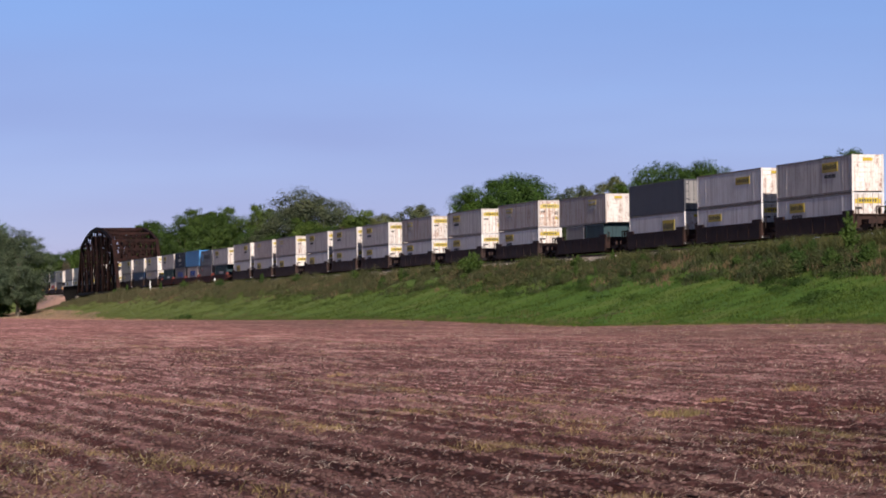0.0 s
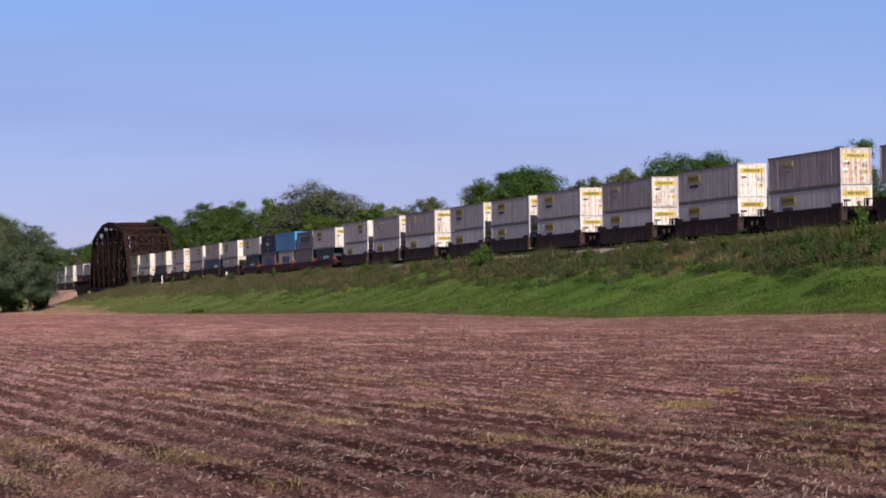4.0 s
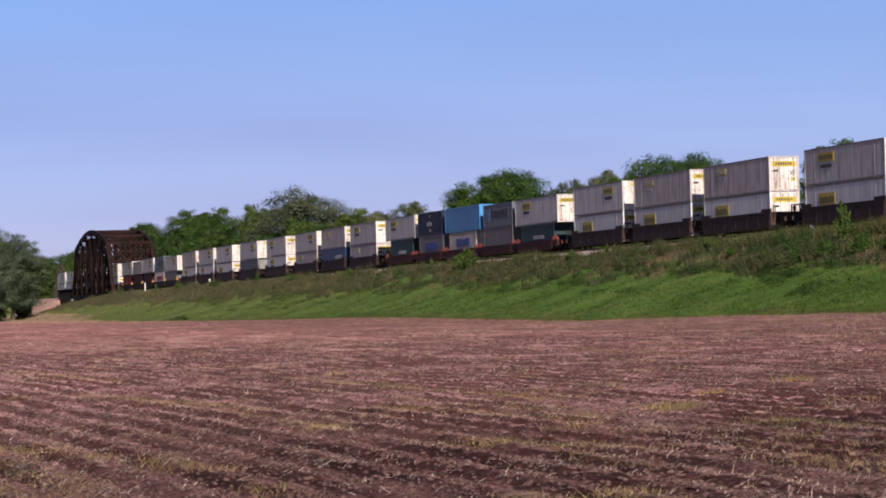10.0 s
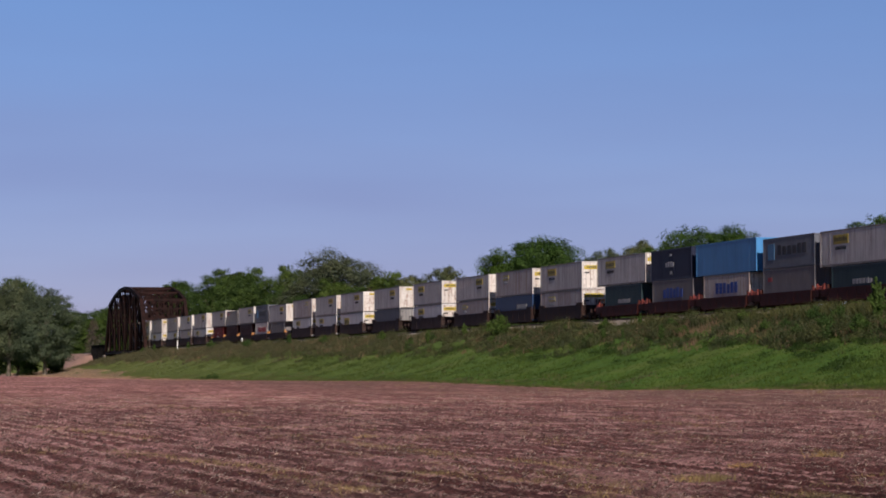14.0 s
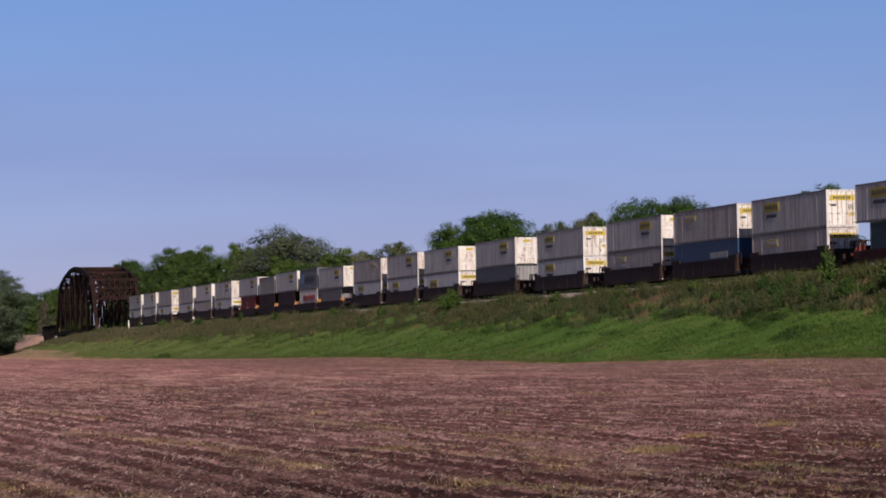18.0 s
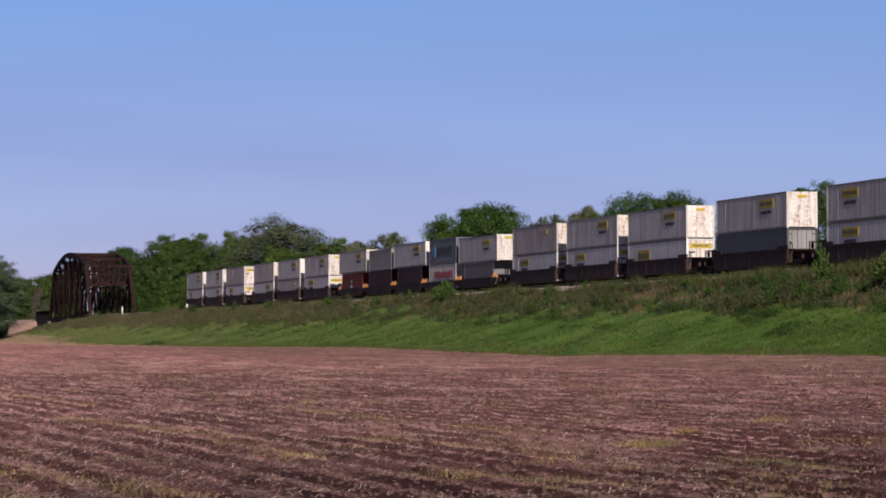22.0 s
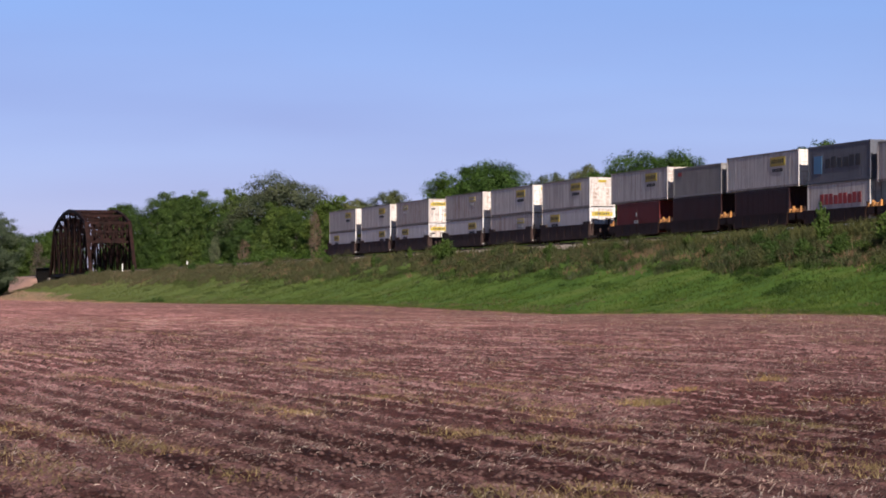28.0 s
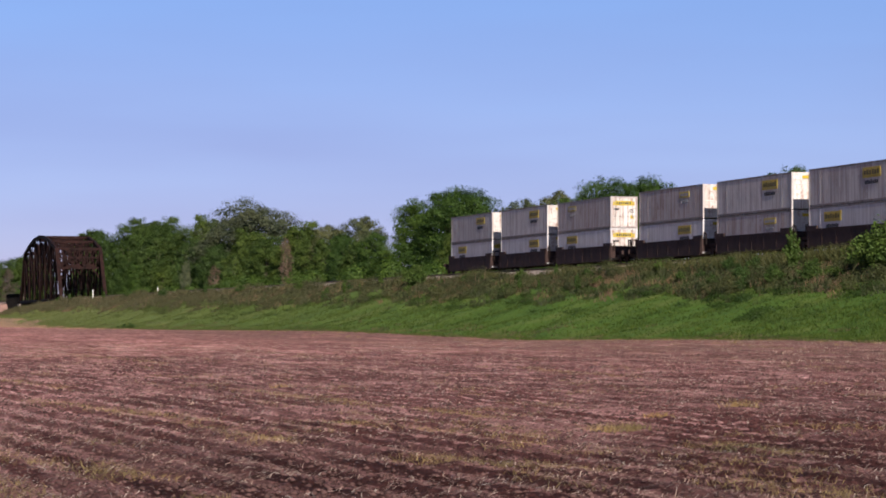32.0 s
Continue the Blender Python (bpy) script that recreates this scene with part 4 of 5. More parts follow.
# ---- plants ----
def leaf_quads(centres, normals, size, rng, aspect=0.7):
    """Small pointed leaf clusters, each a quad with its own tilt."""
    n = len(centres)
    nor = normals + rng.normal(0, 0.32, (n, 3))
    nor /= np.linalg.norm(nor, axis=1, keepdims=True) + 1e-9
    ref = rng.normal(0, 1, (n, 3))
    a = np.cross(nor, ref)
    a /= np.linalg.norm(a, axis=1, keepdims=True) + 1e-9
    b = np.cross(nor, a)
    s = size * rng.uniform(0.6, 1.35, (n, 1))
    a, b = a * s, b * s * aspect
    bend = nor * s * 0.22
    v = np.stack([centres - a, centres - b * 0.9 + bend, centres + a, centres + b + bend], 1).reshape(-1, 3)
    return v, np.arange(4 * n).reshape(-1, 4)


def tube(g, pts, radii, n=7):
    k = len(g.v)
    for (p, r) in zip(pts, radii):
        g.v += [(p[0] + r * math.cos(2 * math.pi * i / n), p[1] + r * math.sin(2 * math.pi * i / n), p[2]) for i in range(n)]
    for j in range(len(pts) - 1):
        g.f += [(k + j * n + i, k + j * n + (i + 1) % n, k + (j + 1) * n + (i + 1) % n, k + (j + 1) * n + i) for i in range(n)]


crown_top = {}


def tree(seed, h, r, leaf, label, first=0.25, blobs=20, leaves=40000, size=0.13, spread=1.0, sprigs=26):
    """A tree of height h: tapered trunk, limbs to each leaf mass, a broken crown."""
    rng = np.random.RandomState(seed)
    t = new("tree")
    tagged(t, label, "tree", group="trees behind the railway")
    low = h * first
    lean = rng.normal(0, 0.02, 2) * h
    spots, n = [], 0
    for i in range(blobs):
        u = (i + 0.5) / blobs
        z = low + (h - low) * (0.06 + 0.88 * u)
        prof = math.sin(math.pi * (0.12 + 0.80 * u)) ** 0.6 * (1.05 - 0.25 * u)
        ang = i * 2.4 + rng.uniform(-0.5, 0.5)
        rad = r * prof * rng.uniform(0.25, 0.8) * spread
        spots.append((lean[0] * u + rad * math.cos(ang), lean[1] * u + rad * math.sin(ang), z, r * rng.uniform(0.31, 0.52) * (0.65 + 0.35 * prof)))
    g = Geo()
    rt = 0.022 * h
    hs = [0, 0.05 * h, low, h * 0.55, h * 0.8]
    tube(g, [(lean[0] * z / h, lean[1] * z / h, z) for z in hs], [rt * 1.5, rt, rt * 0.8, rt * 0.45, rt * 0.15], 9)
    trunk = part("trunk", g, BARK, t)
    g = Geo()
    for x, y, z, br in spots[::2]:
        z0 = max(low * 0.8, z - 0.35 * h * rng.uniform(0.5, 1))
        a = Vector((lean[0] * z0 / h, lean[1] * z0 / h, z0))
        b = Vector((x, y, z))
        m = (a + b) / 2 + Vector((0, 0, 0.08 * (b - a).length))
        tube(g, [a, m, b], [rt * 0.4, rt * 0.25, rt * 0.08], 5)
    part("limbs", g, BARK, t)
    cs, ns = [], []
    total = sum(q[3] ** 2 for q in spots)
    for x, y, z, br in spots:
        out = np.array([x, y, (z - 0.55 * h) * 0.6])
        out /= np.linalg.norm(out) + 1e-6
        d = rng.normal(0, 1, (70, 3)) + out * 0.55 + np.array([0, 0, 0.2])
        d /= np.linalg.norm(d, axis=1, keepdims=True)
        d = d[:sprigs]
        mid_c = np.array([x, y, z]) + d * br * rng.uniform(0.5, 1.05, (len(d), 1)) * np.array([1, 1, 0.85])
        sub = br * rng.uniform(0.2, 0.44, len(d))
        w = sub ** 2 / (sub ** 2).sum()
        k = np.maximum(3, (leaves * br * br / total * w)).astype(int)
        pick = np.repeat(np.arange(len(d)), k)
        e = rng.normal(0, 1, (len(pick), 3))
        e /= np.linalg.norm(e, axis=1, keepdims=True)
        far = rng.rand(len(pick), 1) ** 0.45 * rng.uniform(0.9, 1.3, (len(pick), 1))
        cs.append(mid_c[pick] + e * far * sub[pick][:, None] * np.array([1, 1, 0.72]))
        ns.append(e * 0.55 + d[pick] * 0.6 + np.array([0, 0, 0.45]))
    v, f = leaf_quads(np.concatenate(cs), np.concatenate(ns), size, rng)
    part("crown", np_mesh("crown", v, f), leaf, t)
    crown_top[t.name] = float(np.percentile(v[:, 2], 99.6))
    return t


KIND_OF_TREE = {
    "dense": lambda: tree(1, 16, 5.6, LEAF_DARK, "broad dense dark green tree behind the train", 0.12, 30, 56000, 0.105),
    "dense_b": lambda: tree(2, 16, 6.0, LEAF_DARK, "rounded dark green tree behind the bank", 0.10, 30, 56000, 0.105),
    "mid": lambda: tree(3, 16, 5.4, LEAF_MID, "leafy mid-green tree in the wood", 0.08, 28, 46000, 0.12),
    "mid_b": lambda: tree(4, 16, 6.2, LEAF_MID, "spreading mid-green tree in the wood", 0.08, 28, 48000, 0.12),
    "oak": lambda: tree(5, 20, 8.2, LEAF_OAK, "tall wide grey-green tree with an airy crown", 0.26, 34, 74000, 0.128, 1.0, 26),
    "pale": lambda: tree(6, 14, 4.6, LEAF_PALE, "olive-green tree with young sparse leaves", 0.14, 24, 34000, 0.105, 1.0, 24),
    "willow": lambda: tree(7, 20, 7.6, LEAF_GREY, "large pale grey-green tree beside the field", 0.2, 38, 60000, 0.125, 1.1, 24),
    "bare": lambda: tree(8, 14, 4.6, TWIG, "brown tree with hardly any leaves yet", 0.14, 22, 11000, 0.1, 1.0, 20),
}
grown = {}


def plant(kind, x, y, top, wide=1.0, turn=0.0):
    base = {"dense": 16, "dense_b": 16, "mid": 16, "mid_b": 16, "oak": 20, "pale": 14, "willow": 20, "bare": 14}[kind]
    z = float(ground_z(x, y)) - 0.1
    first = kind not in grown
    if first:
        grown[kind] = KIND_OF_TREE[kind]()
    k = (top - z) / base
    m = pose(x, y, z, 0, 0, turn) @ Matrix.Diagonal((k * wide, k * wide, (top - z) / crown_top[grown[kind].name], 1))
    if first:
        ob = grown[kind]
        ob.matrix_basis = m
    else:
        src = grown[kind]
        keep = src.scale.copy()
        src.scale = (1, 1, 1)
        ob = copy_thing(src, m)
        src.scale = keep
    return ob


# the wood behind the track, from the bridge towards the camera
WOOD = [
    ("mid", -770, 108, 24.5, 1.0), ("mid_b", -735, 106, 23.5, 1.0), ("mid", -700, 112, 25.5, 0.9), ("mid_b", -672, 104, 23.0, 0.9),
    ("mid", -655, 110, 24.3, 0.9), ("mid_b", -632, 104, 22.2, 0.8), ("mid", -615, 112, 23.5, 0.8), ("oak", -563, 112, 24.6, 1.28),
    ("mid_b", -597, 104, 20.3, 0.95), ("mid", -575, 102, 17.0, 0.8), ("mid_b", -548, 102, 15.5, 0.9), ("mid", -528, 104, 18.0, 0.8),
    ("mid_b", -508, 103, 16.5, 0.9), ("mid", -484, 106, 17.8, 1.0), ("mid_b", -494, 101, 15.5, 1.05), ("pale", -462, 105, 16.6, 0.9), ("pale", -441, 106, 17.3, 1.05),
    ("mid", -452, 102, 14.0, 0.9), ("dense", -437, 102, 14.6, 0.9), ("mid_b", -464, 102, 14.6, 1.0), ("dense_b", -420, 103, 14.2, 0.9), ("dense", -406, 106, 18.6, 1.05), ("dense_b", -393, 107, 19.8, 1.1), ("dense", -376, 106, 18.7, 1.1),
    ("pale", -357, 105, 15.6, 0.8), ("pale", -345, 104, 16.3, 0.8), ("pale", -334, 105, 16.9, 0.75), ("mid", -366, 101, 13.0, 0.8),
    ("dense_b", -316, 107, 17.6, 1.15), ("dense", -303, 105, 17.1, 1.1), ("dense_b", -328, 106, 16.5, 1.05), ("mid_b", -296, 104, 15.2, 0.7), ("mid", -257, 104, 15.9, 0.85),
    ("mid", -330, 101, 12.5, 0.8), ("mid_b", -470, 101, 12.5, 0.9), ("mid", -496, 101, 12.0, 0.9), ("mid", -428, 102, 13.0, 0.9),
    ("mid_b", -276, 103, 12.5, 0.8), ("dense", -238, 104, 13.0, 0.7), ("mid", -690, 99, 15.0, 0.8), ("mid_b", -640, 99, 14.0, 0.9), ("mid", -606, 99, 13.5, 0.9), ("mid_b", -588, 98, 12.0, 0.9), ("dense_b", -622, 98, 13.0, 0.8),
    ("bare", -460, 97.5, 14.6, 0.4), ("willow", -550, 96.5, 12.2, 0.4), ("bare", -520, 96.5, 11.0, 0.6), ("bare", -865, 97, 16.0, 0.75),
]
for i, (kind, x, y, top, wide) in enumerate(WOOD):
    plant(kind, x, y, top, wide, (i * 77) % 360)
# trees by the river, left of the bridge
for i, (kind, x, y, top, wide) in enumerate([
        ("willow", -640, 61.0, 19.0, 1.12), ("willow", -652, 54.0, 21.2, 0.98), ("mid", -655, 65.2, 11.5, 0.8), ("mid_b", -672, 58, 22.0, 1.0), ("mid", -648, 63.8, 6.5, 0.9), ("mid_b", -646, 57.5, 5.5, 1.0),
        ("mid_b", -1180, 138, 26.0, 1.3), ("mid", -1120, 133, 24.0, 1.3), ("mid", -1060, 128, 22.5, 1.3), ("mid_b", -860, 74, 22.0, 1.0), ("mid_b", -1250, 128, 26, 1.5), ("mid", -960, 100.5, 18.5, 1.1), ("mid_b", -968, 106, 20.0, 1.1), ("mid", -955, 112, 19.5, 1.1), ("mid_b", -972, 119, 20.5, 1.1),
        ("mid", -800, 99, 13.5, 0.9)]):
    tagged(plant(kind, x, y, top, wide, 40 + i * 59), group="trees by the river")


def undergrowth():
    """The thicket along the foot of the wood."""
    rng = np.random.RandomState(41)
    cs, ns = [], []
    for i in range(330):
        x = rng.uniform(-760, -225)
        y = rng.uniform(95.5, 101)
        r = rng.uniform(1.0, 2.3)
        z = float(ground_z(x, y)) + r * rng.uniform(0.3, 1.5)
        k = int(300 * r * r)
        d = rng.normal(0, 1, (k, 3))
        d /= np.linalg.norm(d, axis=1, keepdims=True)
        cs.append(d * r * rng.uniform(0.7, 1.1, (k, 1)) + np.array([x, y, z]))
        ns.append(d)
    v, f = leaf_quads(np.concatenate(cs), np.concatenate(ns), 0.135, rng)
    ob = part("thicket", np_mesh("thicket", v, f), LEAF_DARK)
    tagged(ob, "tangled green thicket along the foot of the wood", "undergrowth", kind="stuff")


undergrowth()


def blades(name, spots, rng, height, width, lean, per):
    """Upright tapering blades, three-cornered, in tufts."""
    n = len(spots) * per
    base = np.repeat(spots, per, axis=0) + np.concatenate([rng.normal(0, 0.12, (n, 2)), np.zeros((n, 1))], 1)
    h = np.repeat(height, per)[:, None] * rng.uniform(0.55, 1.15, (n, 1))
    ang = rng.uniform(0, 2 * np.pi, n)
    side = np.stack([np.cos(ang), np.sin(ang), np.zeros(n)], 1) * width * rng.uniform(0.7, 1.3, (n, 1))
    tip = base + np.concatenate([rng.normal(0, lean, (n, 2)) * h, h], 1)
    v = np.stack([base - side, base + side, tip], 1).reshape(-1, 3)
    return np_mesh(name, v, np.arange(3 * n).reshape(-1, 3))


def slope_plants():
    rng = np.random.RandomState(51)

    def spots(n, y0, y1, x0=-720, x1=-135, near=1.6):
        x = x1 + (x0 - x1) * rng.rand(n) ** near
        y = rng.uniform(y0, y1, n)
        return np.stack([x, y, ground_z(x, y) - 0.03], 1)

    s = spots(60000, TOE_Y - 0.4, 75.0)
    h = 0.17 + 0.10 * lattice(s[:, 0] / 5, s[:, 1] / 3, 52)
    tagged(part("bank_grass", blades("bank_grass", s, rng, h, 0.035, 0.45, 3), GRASS), "bright green grass covering the lower bank", "grass", kind="stuff")
    s = spots(5000, TOE_Y - 1.6, TOE_Y + 0.6)
    s[:, 2] = np.maximum(s[:, 2], field_base(s[:, 0], s[:, 1]) - 0.05)
    s = s[lattice(s[:, 0] / 4, s[:, 1] / 0.8, 57) + (s[:, 1] - TOE_Y + 0.5) * 0.7 > 0]
    tagged(part("field_margin", blades("field_margin", s, rng, np.full(len(s), 0.26), 0.05, 0.45, 3), GRASS), "ragged grass growing into the field's edge", "grass", kind="stuff")
    s = spots(26000, 70.5, 80.2)
    keep = lattice(s[:, 0] / 4.5, s[:, 1] / 2.0, 53) + 0.6 * lattice(s[:, 0] / 1.4, s[:, 1] / 1.0, 61) + (s[:, 1] - 74.8) * 0.22 > 0
    s = s[keep]
    h = 0.55 + 0.28 * lattice(s[:, 0] / 3, s[:, 1] / 2, 54)
    tagged(part("bank_weeds", blades("bank_weeds", s, rng, h, 0.045, 0.5, 4), WEED), "tall mixed weeds on the upper bank", "weeds", kind="stuff")
    s = spots(15000, 72.5, 80.2)
    s = s[lattice(s[:, 0] / 5, s[:, 1] / 2.2, 55) + 0.7 * lattice(s[:, 0] / 1.3, s[:, 1] / 0.9, 60) + (s[:, 1] - 76.6) * 0.14 > 0.05]
    h = 0.6 + 0.3 * lattice(s[:, 0] / 3, s[:, 1] / 2, 56)
    tagged(part("dead_stems", blades("dead_stems", s, rng, h, 0.022, 0.38, 4), DRY_WEED), "brown dead stems among the weeds", "dead weeds", kind="stuff")
    # tall growth against the ballast
    s = spots(9000, 78.6, 80.5, -470, -130, 1.3)
    s = s[lattice(s[:, 0] / 6, s[:, 1] / 2.0, 64) + 0.5 * lattice(s[:, 0] / 1.3, s[:, 1] / 1.0, 65) + np.clip((s[:, 0] + 260) / 120, -0.3, 0.6) > 0.05]
    h = 0.85 + 0.3 * lattice(s[:, 0] / 2.2, s[:, 1] / 2, 66) + 0.35 * np.clip((s[:, 0] + 230) / 40, 0, 1)
    tagged(part("crest_weeds", blades("crest_weeds", s, rng, h, 0.04, 0.4, 5), WEED), "tall green weeds beside the ballast", "weeds", kind="stuff")
    # tan growth between the bank and the tilled soil
    s = spots(26000, TOE_Y - 3.2, TOE_Y + 5.0, -620)
    s[:, 2] = np.maximum(s[:, 2], field_base(s[:, 0], s[:, 1]) - 0.04)
    s = s[lattice(s[:, 0] / 7, s[:, 1] / 0.9, 62) + 0.5 * lattice(s[:, 0] / 1.2, s[:, 1] / 0.5, 63) - 0.2 * np.abs(s[:, 1] - TOE_Y) > -0.15]
    tagged(part("toe_grass", blades("toe_grass", s, rng, np.full(len(s), 0.2), 0.03, 0.6, 3), TOE_GRASS), "straw-coloured grass along the foot of the bank", "dry grass", kind="stuff")
    # scattered weeds on the last untended strip of soil
    x, y = rng.uniform(-290, -105, 1500), rng.uniform(47, 61.5, 1500)
    s = np.stack([x, y, field_z(x, y) - 0.02], 1)
    s = s[lattice(x / 3.5, y / 1.2, 67) + (y - 58) * 0.06 > 0.25]
    tagged(part("strip_weeds", blades("strip_weeds", s, rng, np.full(len(s), 0.17), 0.016, 0.6, 7), SEEDLING), "yellowish weeds scattered at the field's edge", "weeds", kind="stuff")
    # dry grass at the corner of the field
    x = rng.uniform(-745, -500, 14000)
    y = TOE_Y + rng.uniform(-5, 5, 14000) + np.clip((-560 - x) / 40, 0, 3)
    s = np.stack([x, y, np.maximum(ground_z(x, y), field_base(x, y)) - 0.03], 1)
    s = s[lattice(x / 9.0, y / 2.2, 59) + 0.9 * rng.normal(0, 0.5, len(x)) + np.clip((-585 - x) / 80, -0.5, 0.6) > 0.1]
    tagged(part("dry_grass", blades("dry_grass", s, rng, np.full(len(s), 0.5), 0.05, 0.35, 3), TAN_GRASS), "tan dry grass at the edge of the field", "dry grass", kind="stuff")
    # thin bleached growth on the far headland
    x, y = rng.uniform(-640, -380, 9000), TOE_Y + 0.8 - 8.0 * rng.rand(9000) ** 1.6
    s = np.stack([x, y, np.maximum(ground_z(x, y), field_base(x, y)) - 0.03], 1)
    s = s[lattice(x / 14.0, y / 1.4, 68) + np.clip((-520 - x) / 120, -0.6, 0.7) + 0.3 * rng.normal(0, 1, len(x)) > 0]
    tagged(part("headland_grass", blades("headland_grass", s, rng, np.full(len(s), 0.28), 0.05, 0.4, 3), TAN_GRASS), "thin bleached grass on the headland", "dry grass", kind="stuff")
    # leafy weed masses near the crest
    cs, ns = [], []
    for i in range(1500):
        x = -140 - 560 * rng.rand() ** 1.5
        y = rng.uniform(73.4, 80.1)
        r = rng.uniform(0.25, 0.85) * (0.6 + 0.5 * (lattice(np.array([x / 5.0]), np.array([y / 3.0]), 58)[0] + 0.6))
        r = max(r, 0.2)
        z = float(ground_z(x, y)) + r * 0.45
        k = int(700 * r * r) + 30
        d = rng.normal(0, 1, (k, 3))
        d /= np.linalg.norm(d, axis=1, keepdims=True)
        cs.append(d * r * rng.uniform(0.5, 1.1, (k, 1)) + np.array([x, y, z]))
        ns.append(d)
    v, f = leaf_quads(np.concatenate(cs), np.concatenate(ns), 0.054, rng)
    ca, na = [], []
    for i in range(620):
        x, y = -140 - 330 * rng.rand() ** 1.4, rng.uniform(67.5, 75.5)
        if lattice(np.array([x / 6.0]), np.array([y / 2.5]), 69)[0] + (y - 73) * 0.12 < -0.1:
            continue
        r = rng.uniform(0.35, 1.0)
        k = int(330 * r * r) + 20
        d = rng.normal(0, 1, (k, 3))
        d[:, 2] = np.abs(d[:, 2])
        d /= np.linalg.norm(d, axis=1, keepdims=True)
        ca.append(d * r * rng.uniform(0.6, 1.1, (k, 1)) * np.array([1.3, 1.0, 0.5]) + np.array([x, y, float(ground_z(x, y))]))
        na.append(d)
    va, fa = leaf_quads(np.concatenate(ca), np.concatenate(na), 0.055, rng)
    tagged(part("grass_mounds", np_mesh("grass_mounds", va, fa), GRASS), "low mounds of lush grass on the bank", "grass", kind="stuff")
    g = Geo()
    for i in range(16):
        x, y = -165 - 240 * rng.rand(), rng.uniform(74.5, 79.5)
        z, hh = float(ground_z(x, y)) - 0.1, rng.uniform(0.7, 1.7)
        lx, ly = rng.normal(0, 0.16, 2) * hh
        tube(g, [(x, y, z), (x + 0.4 * lx, y + 0.4 * ly, z + 0.55 * hh), (x + lx, y + ly, z + hh)], [0.02, 0.015, 0.006], 4)
    tagged(part("bare_sticks", g, TAN_GRASS), "bleached dead sticks standing in the weeds", "dead sticks", kind="stuff")
    tagged(part("weed_clumps", np_mesh("weed_clumps", v, f), WEED), "leafy weed clumps along the crest", "weeds", kind="stuff")


slope_plants()


def shrub(seed, h, r, leaf, label, stems=26):
    """Many thin stems from one foot, each feathered with small leaves."""
    rng = np.random.RandomState(seed)
    t = new("shrub")
    tagged(t, label, "shrub", group="shrubs on the bank")
    g = Geo()
    cs, ns = [], []
    for i in range(stems):
        ang, k = i * 2.4 + rng.uniform(-0.4, 0.4), math.sqrt((i + 0.5) / stems)
        out = r * k * rng.uniform(0.6, 1.05)
        tip = Vector((out * math.cos(ang), out * math.sin(ang), h * (1.05 - 0.6 * k * k) * rng.uniform(0.75, 1.05)))
        bow = tip * 0.5 + Vector((-0.12 * tip.x, -0.12 * tip.y, 0.12 * h))
        tube(g, [Vector((0, 0, -0.2)), bow, tip], [0.028, 0.018, 0.005], 4)
        n = 230
        u = rng.uniform(0.15, 1.0, (n, 1))
        p0, p1, p2 = (np.array(q) for q in ((0, 0, 0), tuple(bow), tuple(tip)))
        along = np.where(u < 0.5, p0 + (p1 - p0) * u * 2, p1 + (p2 - p1) * (u * 2 - 1))
        d = rng.normal(0, 1, (n, 3))
        cs.append(along + d * r * 0.13 * (1.15 - 0.7 * u))
        ns.append(d / np.linalg.norm(d, axis=1, keepdims=True) + np.array([0, 0, 0.5]))
    part("stems", g, BARK, t)
    v, f = leaf_quads(np.concatenate(cs), np.concatenate(ns), 0.06, rng)
    part("leaves", np_mesh("leaves", v, f), leaf, t)
    return t


